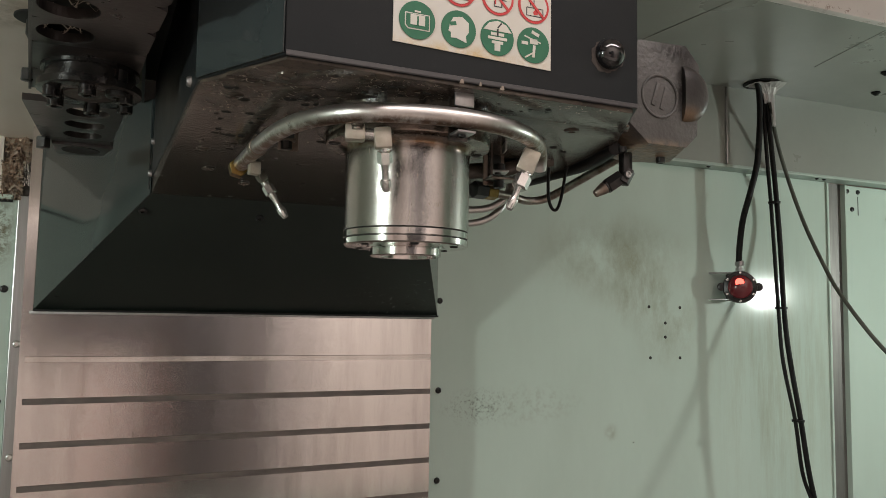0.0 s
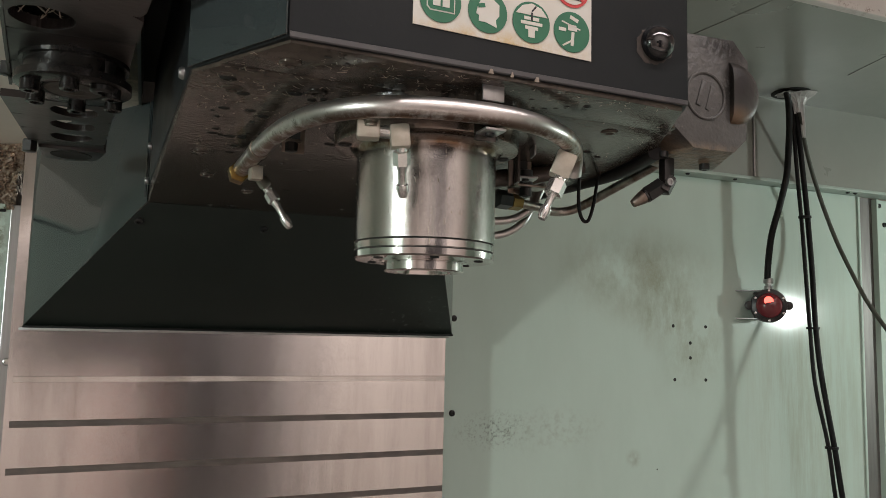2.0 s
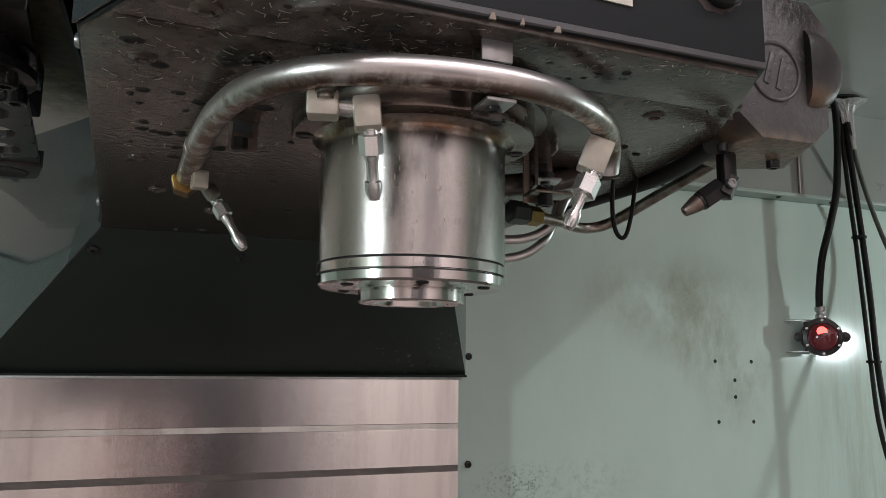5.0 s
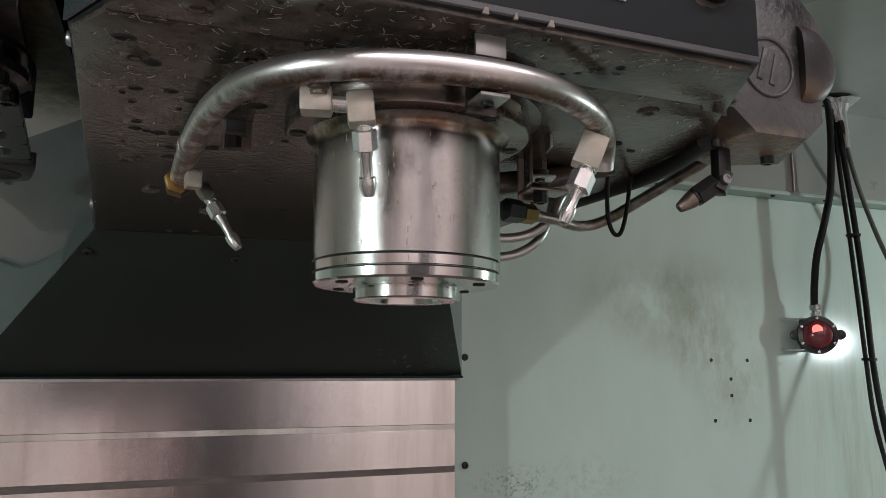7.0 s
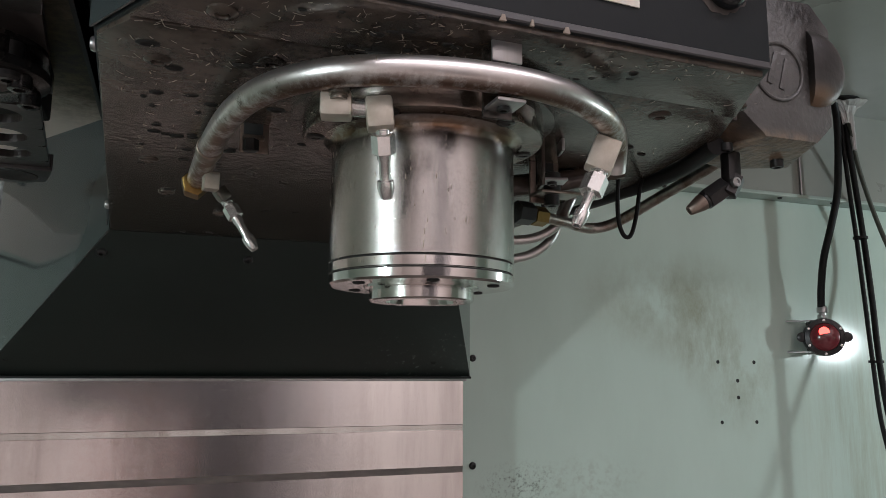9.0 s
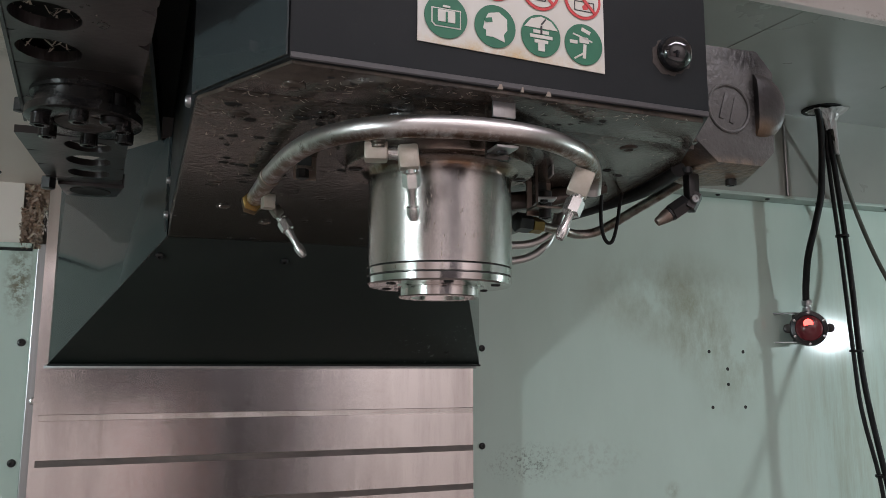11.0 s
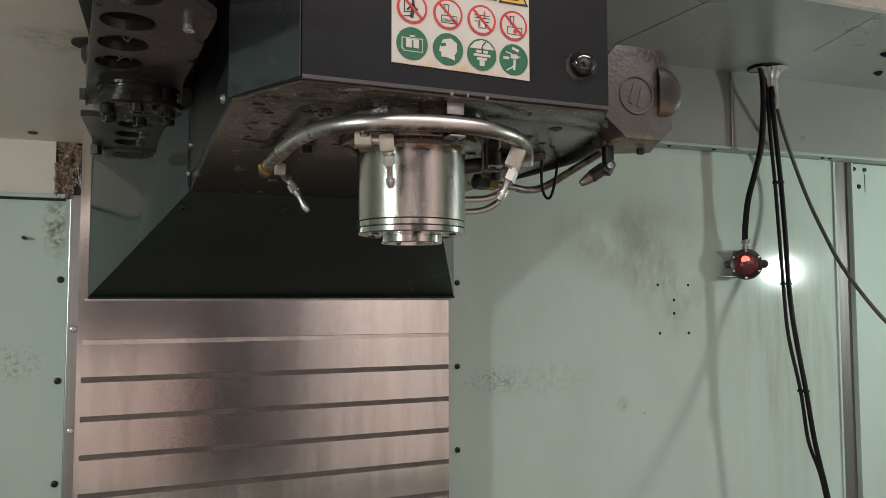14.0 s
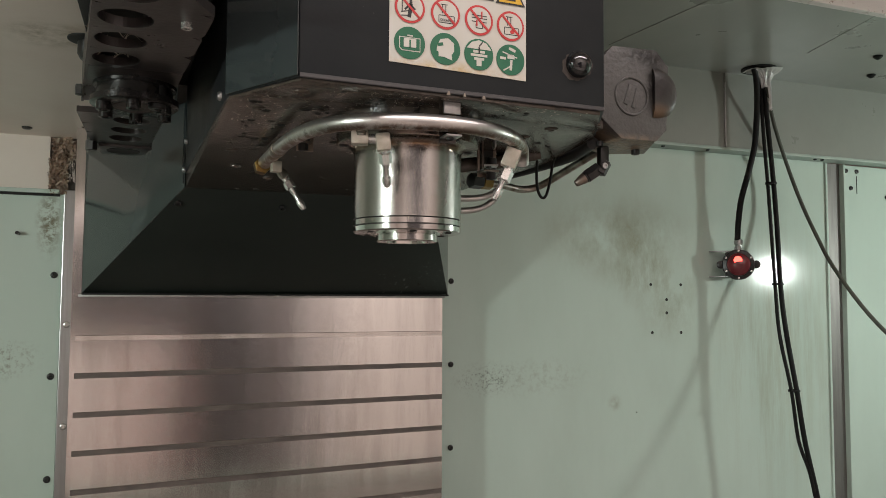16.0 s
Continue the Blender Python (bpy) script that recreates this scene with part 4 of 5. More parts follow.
part("block", turned_box((-0.1225, 0.153, 1.697), (0.0125, 0.014, 0.0150), 8, 0, 0.0012), ZINC, ring, "square grey metal block")
part("elbow", turned_box((-0.1125, 0.163, 1.6895), (0.011, 0.010, 0.012), 20, -40, 0.0022), OILY, ring, "dark oily elbow fitting")
nozzle((-0.103, 0.163, 1.675), (-0.084, 0.151, 1.641), 0.9)
part("block", turned_box((-0.0612, -0.068, 1.6985), (0.0190, 0.016, 0.0160), -14, 0, 0.0028), ZINC, ring, "square grey metal block")
part("stub", sweep(bmesh.new(), [(-0.055, -0.069, 1.6985), (-0.042, -0.074, 1.697)], 0.0055, 16), BRIGHT, ring)
part("elbow", turned_box((-0.0362, -0.0755, 1.6940), (0.0165, 0.016, 0.0200), -14, -6, 0.0030), ZINC, ring, "square grey elbow fitting")
nozzle((-0.032, -0.0695, 1.679), (-0.025, -0.054, 1.6475), 0.95)
part("block", turned_box((0.1325, -0.052, 1.6915), (0.019, 0.019, 0.024), -25, 22, 0.002), ZINC, ring, "square grey metal block")
nozzle((0.1245, -0.054, 1.671), (0.108, -0.056, 1.639), 1.12)


def clamp(x, y, turn, metal):
    m = Matrix.Translation((x, y, 1.70)) @ Matrix.Rotation(radians(turn), 4, "Z")
    for nm, a, mat in (("clamp_plate", (-0.009, 0.010, 0.000, 0.022, 0.0005, 0.003), metal), ("clamp_leg", (-0.010, 0.010, 0.020, 0.023, -0.004, 0.040), UNDER), ("clamp_block", (-0.011, 0.009, 0.003, 0.0055, 0.026, 0.042), TRIM)):
        bm = new_box(*a, bevel=0.0008)
        bm.transform(m)
        part(nm, bm, mat, ring, "bent steel clamp piece")
    part("clamp_screw", cap_screw(bmesh.new(), m @ Vector((0, 0.012, 0.001)), (0, 0, -1), 0.0042, 0.003), BLACKMETAL, ring, "dark clamp screw")


clamp(0.036, -0.108, 0, TRIM)
WX, WZ = -0.0930, 1.7280
part("clamp_frame", new_box(WX - 0.0115, WX + 0.0115, 0.100, 0.103, WZ - 0.017, WZ + 0.017, bevel=0.0012), RUST, ring, "bent brown steel clamp frame")
part("clamp_opening", new_box(WX - 0.0085, WX + 0.0065, 0.0985, 0.101, WZ - 0.003, WZ + 0.0145, bevel=0.0008), GAP, ring, "black square opening of the clamp")
part("clamp_rib", new_box(WX - 0.0095, WX + 0.0075, 0.092, 0.099, WZ - 0.0075, WZ - 0.004, bevel=0.001), OILY, ring, "oily clamp rib")
part("clamp_nut", hexa(bmesh.new(), (WX - 0.003, 0.0945, WZ - 0.0075), (0, 0, -1), 0.010, 0.011), BLACKMETAL, ring, "dark clamp nut")
part("clamp_strap", lathe(bmesh.new(), (-0.1262, 0.098, RZ - 0.0012), (-0.06, 1, -0.03), [(0, 0.0098), (0.0005, 0.0104), (0.0125, 0.0104), (0.013, 0.0098)], 28), RUST, ring, "brown steel strap round the tube")
clamp(0.165, 0.06, 75, TRIM)

# ---- motor housing at the side of the head ----
motor = thing("side_motor", (0.32, 0.05, 1.716), "grey painted cast motor housing with oily worn edges", "motor")
FY = -0.012
OCT = [(0.285, 1.765), (0.318, 1.738), (0.374, 1.738), (0.392, 1.755), (0.396, 1.845), (0.375, 1.868), (0.305, 1.866), (0.285, 1.845)]
part("housing", prism(bmesh.new(), [(x, FY, z) for x, z in OCT], (0.004, 0.075, -0.004), bevel=0.003), CAST, motor)
bm = lathe(bmesh.new(), (0.374, FY + 0.055, 1.806), (0, -1, 0), [(0, 0.038), (0.046, 0.038), (0.053, 0.0365), (0.058, 0.033), (0.0615, 0.027), (0.063, 0.018), (0.0635, 0.001)], 48)
cut = bmesh.ops.bisect_plane(bm, geom=bm.verts[:] + bm.edges[:] + bm.faces[:], plane_co=(0.3695, 0, 0), plane_no=(-1, 0.12, 0), clear_outer=True)
bmesh.ops.holes_fill(bm, edges=[e for e in cut["geom_cut"] if isinstance(e, bmesh.types.BMEdge)])
part("boss", bm, BOSS, motor, "round grey boss with scraped paint")
part("foot", prism(bmesh.new(), [(0.317, -0.0085, 1.7375), (0.374, -0.0085, 1.7375), (0.394, 0.045, 1.7315), (0.345, 0.075, 1.733), (0.305, 0.070, 1.7375)], (0, 0, 0.012), bevel=0.002), CAST, motor, "brown oily foot of the housing")
part("collar", new_box(0.282, 0.292, FY + 0.004, 0.05, 1.750, 1.850, bevel=0.002), PRIMER, motor, "dark oily mounting collar")
bm = lathe(bmesh.new(), (0.334, FY + 0.0005, 1.798), (0, -1, 0), [(0, 0.0275), (0.0022, 0.0270), (0.0027, 0.0260), (0.0022, 0.0245), (0.0004, 0.0238), (0.0004, 0.001)], 48)
part("badge_ring", bm, CAST, motor, "raised round cast badge with plain bars")
for q in ((0.3225, 1.791, 0.3315, 1.819, 0.0060, 0.0016), (0.3355, 1.787, 0.3435, 1.815, 0.0060, 0.0013)):
    pts = bar(q[0], q[1], q[2], q[3], q[4])
    part("badge_bar", prism(bmesh.new(), [(x + 0.001, FY - q[5], z - 0.005) for x, z in pts], (0, 0.0036, 0), bevel=0.0007), CAST, motor)
for p in ((0.302, 0.020, 1.7375), (0.372, 0.035, 1.7335)):
    part("screw", cap_screw(bmesh.new(), p, (0, 0, -1), 0.006, 0.006), BLACKMETAL, motor)

# air nozzle under the motor
air = thing("air_nozzle", (0.325, 0.055, 1.716), "dark steel swivel air nozzle under the motor", "nozzle")
part("bracket", new_box(0.306, 0.320, 0.022, 0.034, 1.704, 1.7345, bevel=0.003), BLACKMETAL, air)
part("swivel", hexa(bmesh.new(), (0.318, 0.028, 1.7125), (-0.45, 0.05, -0.8), 0.020, 0.015), BLACKMETAL, air)
part("pivot_screw", cap_screw(bmesh.new(), (0.3105, 0.0205, 1.7050), (0, -1, 0), 0.0045, 0.003), TRIM, air)
NOSE = (-0.030, 0.010, -0.0215)
part("body", hexa(bmesh.new(), (0.3095, 0.032, 1.7035), NOSE, 0.022, 0.0175), BLACKMETAL, air)
part("collar", lathe(bmesh.new(), (0.2930, 0.0375, 1.6918), NOSE, [(0, 0.0082), (0.003, 0.0082), (0.0035, 0.0078)], 24), BLACKMETAL, air)
part("tip", lathe(bmesh.new(), (0.2910, 0.0382, 1.6904), NOSE, [(0, 0.0078), (0.004, 0.0076), (0.016, 0.0046), (0.0168, 0.0040), (0.0168, 0.0022), (0.010, 0.0018), (0.010, 0.0001)], 24), RUST, air, "brown steel tip")

# ---- pipes and wires under the head ----
pipe = thing("coolant_pipe", (0.3, 0.22, 1.70), "rusty bent coolant pipe with a brass union", "pipe")
part("tube", sweep(bmesh.new(), glide([(0.215, 0.20, 1.700), (0.25, 0.213, 1.699), (0.285, 0.226, 1.697), (0.312, 0.215, 1.703), (0.335, 0.16, 1.724), (0.350, 0.10, 1.742), (0.356, 0.08, 1.750)], 6), 0.006, 14), PIPE, pipe)
part("union", hexa(bmesh.new(), (0.200, 0.196, 1.700), (0.05, 0.013, 0), 0.018, 0.018), BRASS, pipe, "stained brass union nut")
part("fitting", hexa(bmesh.new(), (0.178, 0.190, 1.701), (0.05, 0.013, 0), 0.022, 0.021), BLACKMETAL, pipe, "dark fitting")
for zz, yy in ((1.677, 0.225), (1.660, 0.25)):
    p2 = thing("coolant_pipe", (0.2, yy, zz), "bent bare steel pipe behind the spindle", "pipe")
    part("tube", sweep(bmesh.new(), glide([(0.10, yy - 0.01, zz + 0.002), (0.17, yy, zz), (0.215, yy, zz + 0.004), (0.243, yy - 0.005, zz + 0.020), (0.260, yy, zz + 0.045), (0.272, yy, 1.743)], 6), 0.0052, 12), TUBE, p2)
lower = thing("drain_pipe", (0.2, 0.15, 1.715), "thick dark steel pipe under the head", "pipe")
part("tube", sweep(bmesh.new(), [(0.12, 0.16, 1.712), (0.20, 0.135, 1.722), (0.26, 0.12, 1.738)], 0.011, 16), UNDER, lower)
br = thing("steel_bracket", (0.18, 0.12, 1.72), "bent steel bracket with dark bolts under the head", "bracket")
part("plate", new_box(0.160, 0.190, 0.118, 0.121, 1.695, 1.742, bevel=0.001), RUST, br)
part("opening", new_box(0.166, 0.184, 0.1165, 0.119, 1.712, 1.735, bevel=0.0008), GAP, br, "black square opening")
part("foot", new_box(0.160, 0.200, 0.095, 0.121, 1.700, 1.703, bevel=0.001), OILY, br)
part("bolt", cap_screw(bmesh.new(), (0.176, 0.106, 1.700), (0, 0, -1), 0.007, 0.010), BLACKMETAL, br)
part("bolt", cap_screw(bmesh.new(), (0.176, 0.106, 1.703), (0, 0, 1), 0.008, 0.018), BLACKMETAL, br)
harness = thing("cable_harness", (0.30, 0.15, 1.735), "black oily cable along the edge of the head", "cable")
part("sheath", sweep(bmesh.new(), glide([(0.292, 0.02, 1.736), (0.307, 0.10, 1.733), (0.308, 0.20, 1.734), (0.303, 0.32, 1.736)], 6), 0.0085, 12), RUBBER, harness)
loop = thing("wire_loop", (0.28, 0.14, 1.67), "thin black wire hanging in a loop", "wire")
part("wire", sweep(bmesh.new(), glide([(0.262, 0.125, 1.742), (0.263, 0.132, 1.715), (0.266, 0.136, 1.688), (0.273, 0.138, 1.674), (0.281, 0.138, 1.675), (0.288, 0.138, 1.695), (0.293, 0.138, 1.722), (0.297, 0.138, 1.737)], 6), 0.0022, 10), RUBBER, loop)

# ---- tool changer arm ----
arm = thing("tool_changer_arm", (-0.32, 0.2, 1.76), "black oiled tool changer arm with rows of round holes", "machine arm")


AZ = 1.789


def arm_mid(y):
    return -0.291 - 0.113 * y


NEAR_EDGES = [0.072, 0.0, -0.070, -0.140, -0.215]
for y0, y1 in zip(NEAR_EDGES, NEAR_EDGES[1:]):
    right = (arm_mid(y1) + 0.053) if y1 > -0.2 else -0.262
    quad = [(arm_mid(y1) - 0.053, y1, AZ), (right, y1, AZ), (arm_mid(y0) + 0.053, y0, AZ), (arm_mid(y0) - 0.053, y0, AZ)]
    yc = (y0 + y1) / 2
    part("plate", holed_cell(bmesh.new(), quad, (arm_mid(yc) - 0.0235, yc, AZ), 0.0255, 0.010, 40), ARM, arm, smooth=False)
part("hub_plate", prism(bmesh.new(), [(arm_mid(0.072) - 0.053, 0.0725, AZ), (arm_mid(0.072) + 0.053, 0.0725, AZ), (-0.262, 0.25, AZ), (-0.372, 0.25, AZ)], (0, 0, 0.010), bevel=0.001), ARM, arm)
part("skirt", prism(bmesh.new(), [(arm_mid(-0.22) - 0.055, -0.22, AZ - 0.002), (arm_mid(0.25) - 0.055, 0.25, AZ - 0.002), (arm_mid(0.25) - 0.055, 0.25, AZ + 0.055), (arm_mid(-0.22) - 0.055, -0.22, AZ + 0.055)], (0.003, 0, 0)), ARM, arm)
part("hub", lathe(bmesh.new(), (-0.302, 0.150, AZ), (0, 0, -1), [(0, 0.050), (0.004, 0.050), (0.0045, 0.046), (0.018, 0.046), (0.0185, 0.053), (0.026, 0.053), (0.028, 0.050), (0.028, 0.030), (0.026, 0.029), (0.026, 0.001)], 44), ARMDARK, arm, "round bolted hub")
part("hub_cap", lathe(bmesh.new(), (-0.302, 0.150, AZ - 0.025), (0, 0, -1), [(0, 0.027), (0.003, 0.026), (0.0035, 0.012), (0.002, 0.010)], 36), PRIMER, arm, "worn brown hub cap")
for k in range(6):
    t = radians(30 + 60 * k)
    part("bolt", cap_screw(bmesh.new(), (-0.302 + 0.041 * math.cos(t), 0.150 + 0.041 * math.sin(t), AZ - 0.027), (0, 0, -1), 0.0085, 0.012), ARMDARK, arm)
part("post", lathe(bmesh.new(), (-0.275, 0.125, AZ), (0, 0, -1), [(0, 0.011), (0.032, 0.011), (0.034, 0.009), (0.034, 0.004), (0.028, 0.004)], 22), BLACKMETAL, arm)
part("bolt", cap_screw(bmesh.new(), (-0.247, -0.113, AZ), (0, 0, -1), 0.0056, 0.006), BRIGHT, arm)
part("corner_bolt", hexa(bmesh.new(), (-0.372, 0.215, AZ + 0.012), (0, 0, -1), 0.014, 0.012), BLACKMETAL, arm)
FZ = 1.765
FAR_EDGES = [0.215, 0.285, 0.350, 0.415]
for y0, y1 in zip(FAR_EDGES, FAR_EDGES[1:]):
    quad = [(-0.376, y0, FZ), (-0.266 - 0.10 * (y0 - 0.215), y0, FZ), (-0.266 - 0.10 * (y1 - 0.215), y1, FZ), (-0.376, y1, FZ)]
    yc = (y0 + y1) / 2
    part("plate", holed_cell(bmesh.new(), quad, (-0.309 - 0.10 * (yc - 0.25), yc, FZ), 0.0245, 0.008, 40), ARM, arm, smooth=False)
part("end_plate", prism(bmesh.new(), [(-0.376, 0.416, FZ), (-0.286, 0.416, FZ), (-0.288, 0.440, FZ), (-0.378, 0.440, FZ)], (0, 0, 0.008)), ARM, arm)
part("end_block", prism(bmesh.new(), [(-0.366, 0.442, FZ - 0.004), (-0.285, 0.442, FZ - 0.004), (-0.300, 0.505, FZ - 0.004), (-0.333, 0.520, FZ - 0.004), (-0.366, 0.512, FZ - 0.004)], (0, 0, 0.020), bevel=0.001), ARM, arm)
part("end_disc", lathe(bmesh.new(), (-0.330, 0.475, FZ - 0.004), (0, 0, -1), [(0, 0.026), (0.0012, 0.0255), (0.0012, 0.022), (0.0004, 0.020)], 32), GAP, arm, "dark round recess")
part("corner_bolt", hexa(bmesh.new(), (-0.375, 0.43, FZ + 0.002), (0, 0, -1), 0.016, 0.016), BLACKMETAL, arm)
part("carrier", new_box(-0.350, -0.288, -0.21, 0.42, 1.812, 1.8705, bevel=0.004), GAP, arm, "dark body above the arm")

# ---- cables and red lamp at the wall ----
flap = thing("cable_boot", (1.40, 0.855, 2.2), "torn pale plastic film round the cable hole", "cable boot")
rng = random.Random(7)
bm = bmesh.new()
rows = []
for h, wide, sink in ((0, 0.062, 0.004), (1, 0.050, 0.009), (2, 0.030, 0.018), (3, 0.017, 0.034), (4, 0.015, 0.060), (5, 0.014, 0.090), (6, 0.011, 0.125)):
    rows.append([])
    for k in range(36):
        t = 2 * math.pi * k / 36
        r = wide * (1.15 if math.cos(t) > 0 else 1.0) + (0.005 if h < 2 else 0.0022) * math.sin(7 * t + h) + rng.uniform(-0.0015, 0.0015)
        rows[-1].append(bm.verts.new((1.383 + 0.0035 * h + r * math.cos(t), 0.853 + 0.5 * r * math.sin(t), 2.200 - sink + (0.010 * math.cos(t) if h == 0 else 0) - (0.004 if h == 0 else 0) + rng.uniform(-0.002, 0.002))))
for p, q in zip(rows, rows[1:]):
    for k in range(36):
        if not (p in rows[4:] and 8 < k < 27):
            bm.faces.new((p[k], p[(k + 1) % 36], q[(k + 1) % 36], q[k]))
bmesh.ops.solidify(bm, geom=bm.faces[:], thickness=0.0010)
part("film", bm, FLAP, flap, "crumpled torn film", smooth=False)
part("hole_rim", lathe(bmesh.new(), (1.385, 0.868, 2.1995), (0, 0, -1), [(-0.001, 0.050), (0.002, 0.050), (0.003, 0.02)], 28), GAP, flap, "dark hole in the roof")


def cable(name, points, r, mat, label, ties=()):
    ob = thing(name, points[-1], label, "cable")
    ln = glide(points, 10)
    part("sheath", sweep(bmesh.new(), ln, r, 12), mat, ob)
    return ob


cable("lamp_cable", [(1.345, 0.845, 2.195), (1.368, 0.86, 2.165), (1.381, 0.872, 2.10), (1.381, 0.878, 2.03), (1.376, 0.882, 1.965), (1.362, 0.893, 1.89), (1.348, 0.909, 1.811), (1.346, 0.921, 1.74), (1.3465, 0.926, 1.69)], 0.0086, RUBBER, "black cable hanging from the roof to the red lamp")
BUNDLE = [(x + 0.010, y + 0.010, z) for x, y, z in [(1.388, 0.855, 2.19), (1.393, 0.855, 2.12), (1.400, 0.85, 2.008), (1.410, 0.845, 1.857), (1.414, 0.838, 1.707), (1.418, 0.835, 1.56), (1.429, 0.83, 1.43), (1.450, 0.815, 1.253), (1.471, 0.81, 1.11), (1.503, 0.80, 0.951), (1.525, 0.79, 0.8)]]
cable("hanging_cable", BUNDLE, 0.0070, RUBBER, "thick black cable hanging from the roof")
cable("hanging_cable", [(x + 0.010, y + 0.010, z) for x, y, z in [(1.383, 0.858, 2.19), (1.385, 0.86, 2.10), (1.388, 0.855, 1.97), (1.393, 0.85, 1.857), (1.398, 0.845, 1.708), (1.403, 0.84, 1.56), (1.411, 0.835, 1.413), (1.435, 0.82, 1.253), (1.458, 0.82, 1.11), (1.483, 0.805, 1.015), (1.505, 0.80, 0.9), (1.515, 0.795, 0.8)]], 0.0052, RUBBER, "thinner black cable tied beside a thicker one")
for i in (3, 5, 7):
    x, y, z = BUNDLE[i]
    tagged(link_mesh("cable_tie", lathe(bmesh.new(), (x - 0.0075, y + 0.002, z - 0.003), (0, 0, 1), [(0, 0.0165), (0.006, 0.0165), (0.006, 0.0145), (0, 0.0145)], 20), RUBBER, True), "black cable tie round two hanging cables", "cable tie", "cable ties")
cable("grey_cable", [(1.398, 0.855, 2.19), (1.408, 0.858, 2.13), (1.452, 0.88, 2.04), (1.520, 0.90, 1.92), (1.560, 0.885, 1.80), (1.580, 0.842, 1.685), (1.585, 0.807, 1.62), (1.598, 0.747, 1.53), (1.621, 0.687, 1.447), (1.66, 0.60, 1.35), (1.70, 0.48, 1.25), (1.75, 0.3, 1.15)], 0.0056, GREYCABLE, "thin grey cable running down and forward")

lamp = thing("red_lamp", (1.335, 0.905, 1.62), "round black camera lamp with a glowing red lens", "lamp")
AX = Vector((-0.62, -0.78, 0.0)).normalized()
LC = Vector((1.3475, 0.926, 1.618))
part("housing", lathe(bmesh.new(), LC - AX * 0.035, AX, [(0, 0.038), (0.004, 0.044), (0.052, 0.046), (0.058, 0.044), (0.060, 0.034), (0.056, 0.033)], 40), BLACKMETAL, lamp)
part("lens", lathe(bmesh.new(), LC + AX * 0.018, AX, [(0, 0.033), (0.006, 0.033), (0.013, 0.025), (0.017, 0.012), (0.018, 0.001)], 32), LENS, lamp, "dark red domed lens")
part("led", lathe(bmesh.new(), LC + AX * 0.029 + Vector((-0.002, 0.001, 0.012)), AX, [(0, 0.0125), (0.0055, 0.0115), (0.006, 0.002)], 20), GLOW, lamp, "glowing red light source")
SIDE = AX.cross(Vector((0, 0, 1)))
for s, dz in ((-1, 0.0), (1, 0.0)):
    c = LC + SIDE * s * 0.049 + AX * 0.010 + Vector((0, 0, dz))
    part("ear", lathe(bmesh.new(), c, AX, [(0, 0.012), (0.008, 0.012), (0.009, 0.010)], 20), BLACKMETAL, lamp)
for k in range(6):
    t = radians(30 + 60 * k)
    c = LC + AX * 0.024 + SIDE * 0.040 * math.cos(t) + Vector((0, 0, 0.040 * math.sin(t)))
    part("screw", button_screw(bmesh.new(), c, AX, 0.004), BRIGHT, lamp)
part("gland", lathe(bmesh.new(), LC + Vector((0.003, 0.001, 0.044)), (0, 0, 1), [(0, 0.012), (0.010, 0.012), (0.011, 0.009), (0.016, 0.009), (0.017, 0.013), (0.028, 0.013), (0.032, 0.010)], 20), TRIM, lamp, "grey cable gland")
for z in (1.6565, 1.5805):
    part("bracket_bar", prism(bmesh.new(), [(1.318, 0.936, z), (1.285, WY, z), (1.300, WY, z), (1.333, 0.936, z)], (0, 0, 0.004), bevel=0.001), TRIM, lamp, "pale thin bracket bar to the wall")
part("back_box", prism(bmesh.new(), [(1.325, 0.930, 1.579), (1.365, 0.935, 1.579), (1.380, WY - 0.012, 1.579), (1.335, WY - 0.012, 1.579)], (0, 0, 0.078), bevel=0.004), BLACKMETAL, lamp, "black box behind the lens housing")
part("wall_mount", sweep(bmesh.new(), [LC - AX * 0.03, (1.365, WY, 1.618)], 0.016, 14), BLACKMETAL, lamp)

# ---- chips ----


def chips(name, count, place, mat, label, length, seed, curl=0.4):
    rng = random.Random(seed)
    bm = bmesh.new()
    for _ in range(count):
        p, up = place(rng)
        a = rng.uniform(0, 2 * math.pi)
        d = Vector((math.cos(a), math.sin(a), 0))
        if abs(up.z) < 0.5:
            d = up.cross(d).normalized()
        s = up.cross(d)
        l, w = length * rng.uniform(0.4, 1.4), length * rng.uniform(0.035, 0.09)
        h = curl * l * rng.uniform(0, 1)
        o = Vector(p)
        v = [o - d * l / 2 - s * w, o - d * l / 2 + s * w, o + up * h + s * w + d * 0.0, o + up * h - s * w, o + d * l / 2 + s * w, o + d * l / 2 - s * w]
        v = [bm.verts.new(x + up * 0.0004) for x in v]
        bm.faces.new((v[0], v[1], v[2], v[3]))
        bm.faces.new((v[3], v[2], v[4], v[5]))
    return tagged(link_mesh(name, bm, mat), label, "chips", kind="stuff")


DOWN = Vector((0, 0, -1))


def under_spot(r, x0, x1, spread):
    y = -0.10 + abs(r.gauss(0, spread))
    x = max(r.uniform(x0, x1), -0.16 - 0.35 * (y + 0.1) if y < 0.0 else -0.195)
    return (x, y, under_z(y) - 0.0003), DOWN


chips("head_chips", 190, lambda r: under_spot(r, -0.19, 0.02, 0.12), CHIP, "small bright metal chips stuck under the head", 0.0060, 3, 0.06)
chips("head_chips", 80, lambda r: ((r.uniform(-0.13, 0.2), -0.118 + 0.03 * r.random() ** 2, 1.7385), DOWN), CHIP, "small bright metal chips stuck under the front edge", 0.0045, 8, 0.06)


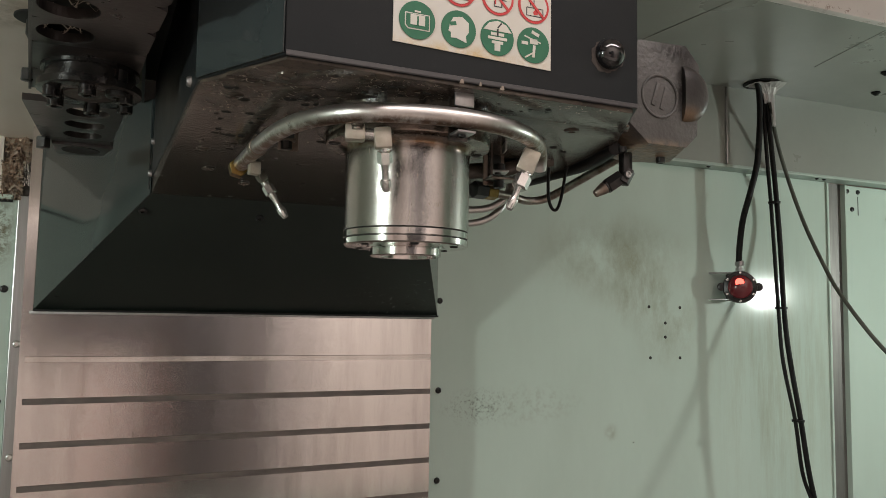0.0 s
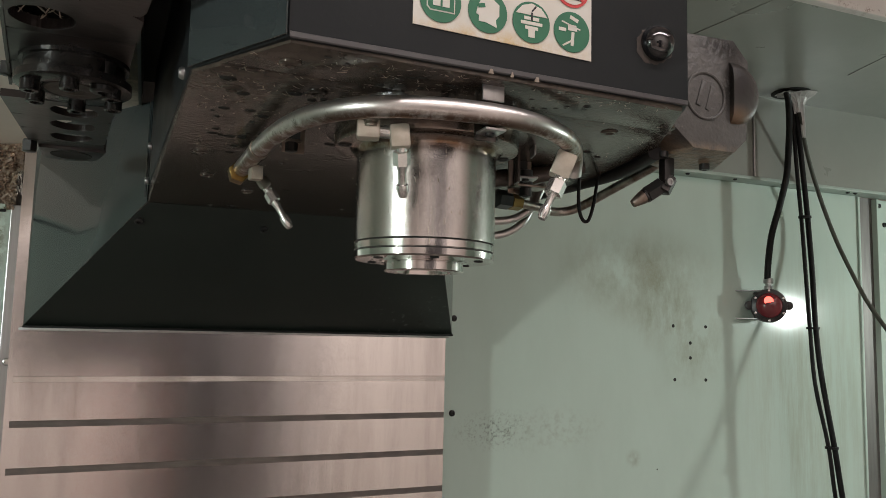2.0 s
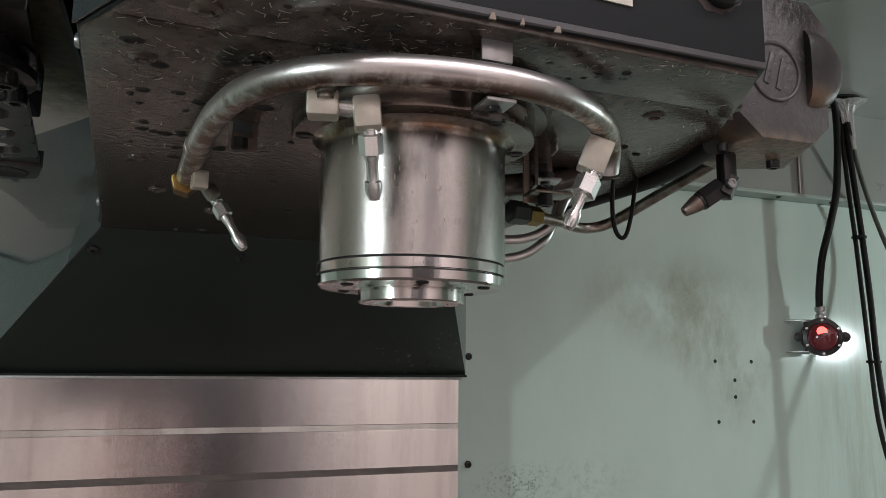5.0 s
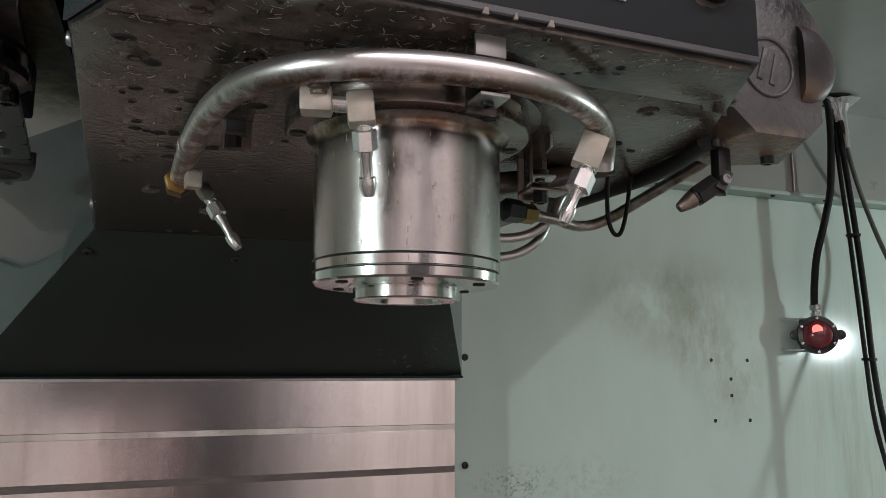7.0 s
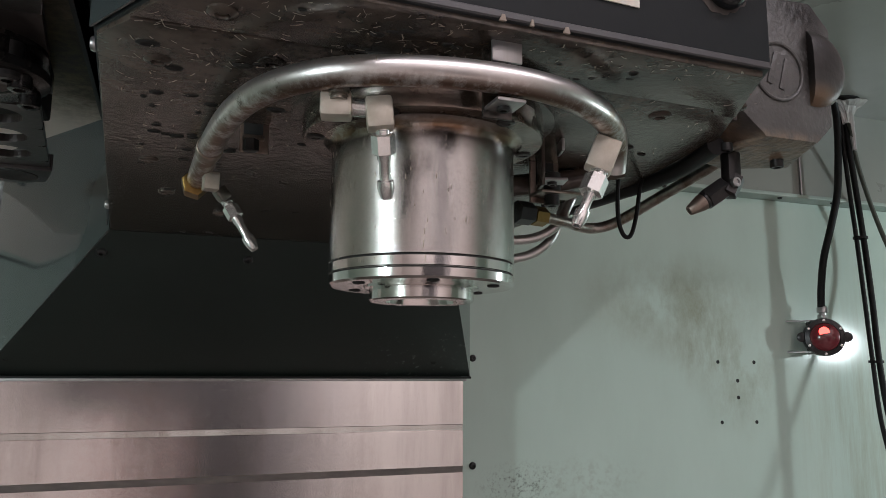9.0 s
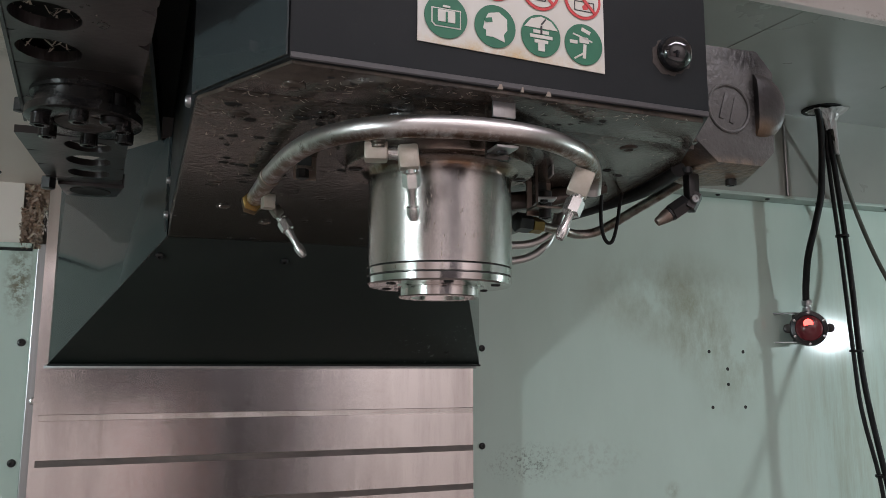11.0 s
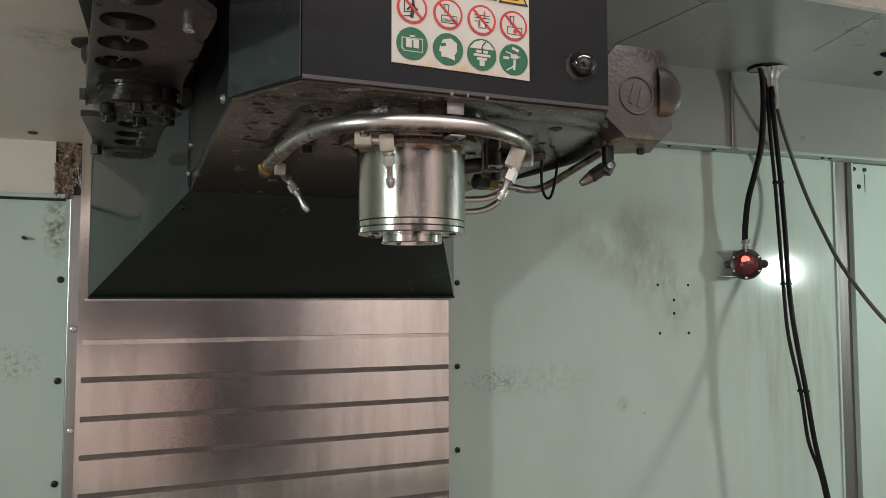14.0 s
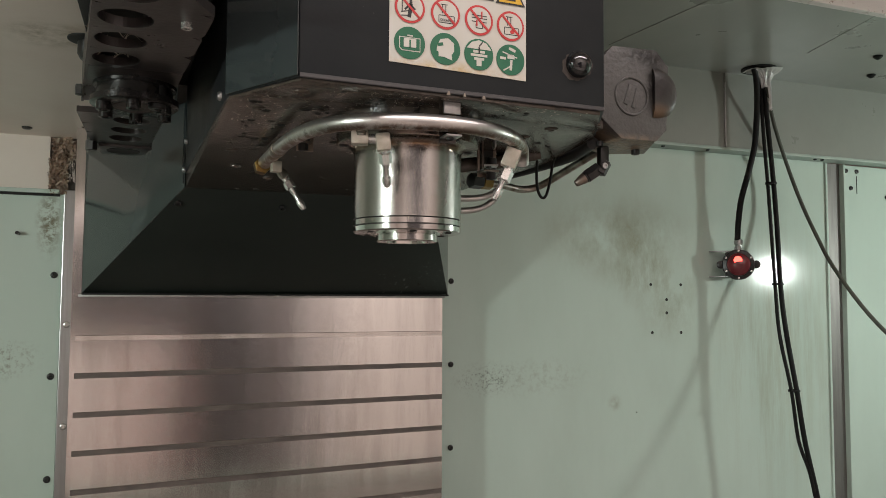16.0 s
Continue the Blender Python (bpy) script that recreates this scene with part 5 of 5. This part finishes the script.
def on_tube(r):
    i = r.randrange(1, len(line) - 5)
    p, q = Vector(line[i]), Vector(line[i + 1])
    along = (q - p).normalized()
    side = along.cross(Vector((0, 0, 1)))
    t = r.uniform(-0.3, 1.2) if i < 5 else r.uniform(0.2, 1.3)
    n = -side * math.cos(t) * (1 if side.y > 0 or side.x > 0 else -1) + Vector((0, 0, 1)) * math.sin(t)
    return p.lerp(q, r.random()) + n * 0.0093, n


chips("tube_chips", 110, on_tube, CHIP, "fine metal chips stuck to the coolant tube", 0.0035, 12, 0.3)
chips("head_chips", 110, lambda r: under_spot(r, -0.15, 0.26, 0.16), CHIP, "small bright metal chips stuck under the head", 0.0045, 4, 0.06)


def on_sleeve(r):
    t = r.uniform(math.pi, 2 * math.pi)
    n = Vector((math.cos(t), math.sin(t), 0))
    return Vector((CX, CY, r.uniform(1.61, 1.70))) + n * 0.0694, n


chips("spindle_chips", 90, on_sleeve, CHIP, "fine metal chips stuck to the spindle", 0.0032, 5, 0.15)
chips("arm_chips", 70, lambda r: ((r.uniform(-0.345, -0.285), r.uniform(-0.06, 0.07), AZ + 0.012), Vector((0, 0, -1))), CHIP, "bright chips lying in the arm holes", 0.012, 6, 0.5)
chips("strip_chips", 26, lambda r: ((r.uniform(-0.458, -0.447), 0.926, r.uniform(1.765, 1.805)), Vector((0, -1, 0))), BRIGHT, "bright curled flakes caught beside the steel strip", 0.010, 17, 0.5)
# these flecks are modelled glints of the oily edge
chips("gap_glints", 60, lambda r: ((-0.2518, r.uniform(-0.05, 0.5), r.uniform(1.87, 1.912)), Vector((-1, 0, 0))), BRIGHT, "bright flecks as glints on the black edge beside the head", 0.006, 15, 0.2)
rng = random.Random(11)
bm = bmesh.new()
for _ in range(1300):
    z = rng.uniform(1.745, 1.868)
    p = Vector((rng.uniform(-0.503, -0.47) + (0.02 * rng.random() if z > 1.82 else 0), WY + 0.006 - rng.random() ** 2 * 0.02, z))
    a = Vector((rng.gauss(0, 1), rng.gauss(0, 1), rng.gauss(0, 1))).normalized()
    b = a.orthogonal().normalized()
    l, w = rng.uniform(0.003, 0.008), rng.uniform(0.001, 0.003)
    v = [bm.verts.new(q) for q in (p - a * l - b * w, p - a * l + b * w, p + a * l + b * w + b.cross(a) * l * 0.6, p + a * l - b * w + b.cross(a) * l * 0.6)]
    bm.faces.new(v)
tagged(link_mesh("chip_pile", bm, COPPERCHIP), "heap of bronze coloured chips caught in the corner pocket", "chips", kind="stuff")
structure("trim_pocket", new_box(-0.505, -0.446, WY + 0.008, WY + 0.02, 1.742, 1.872), PRIMER, "dark dirty pocket in the corner of the wall", "trim")
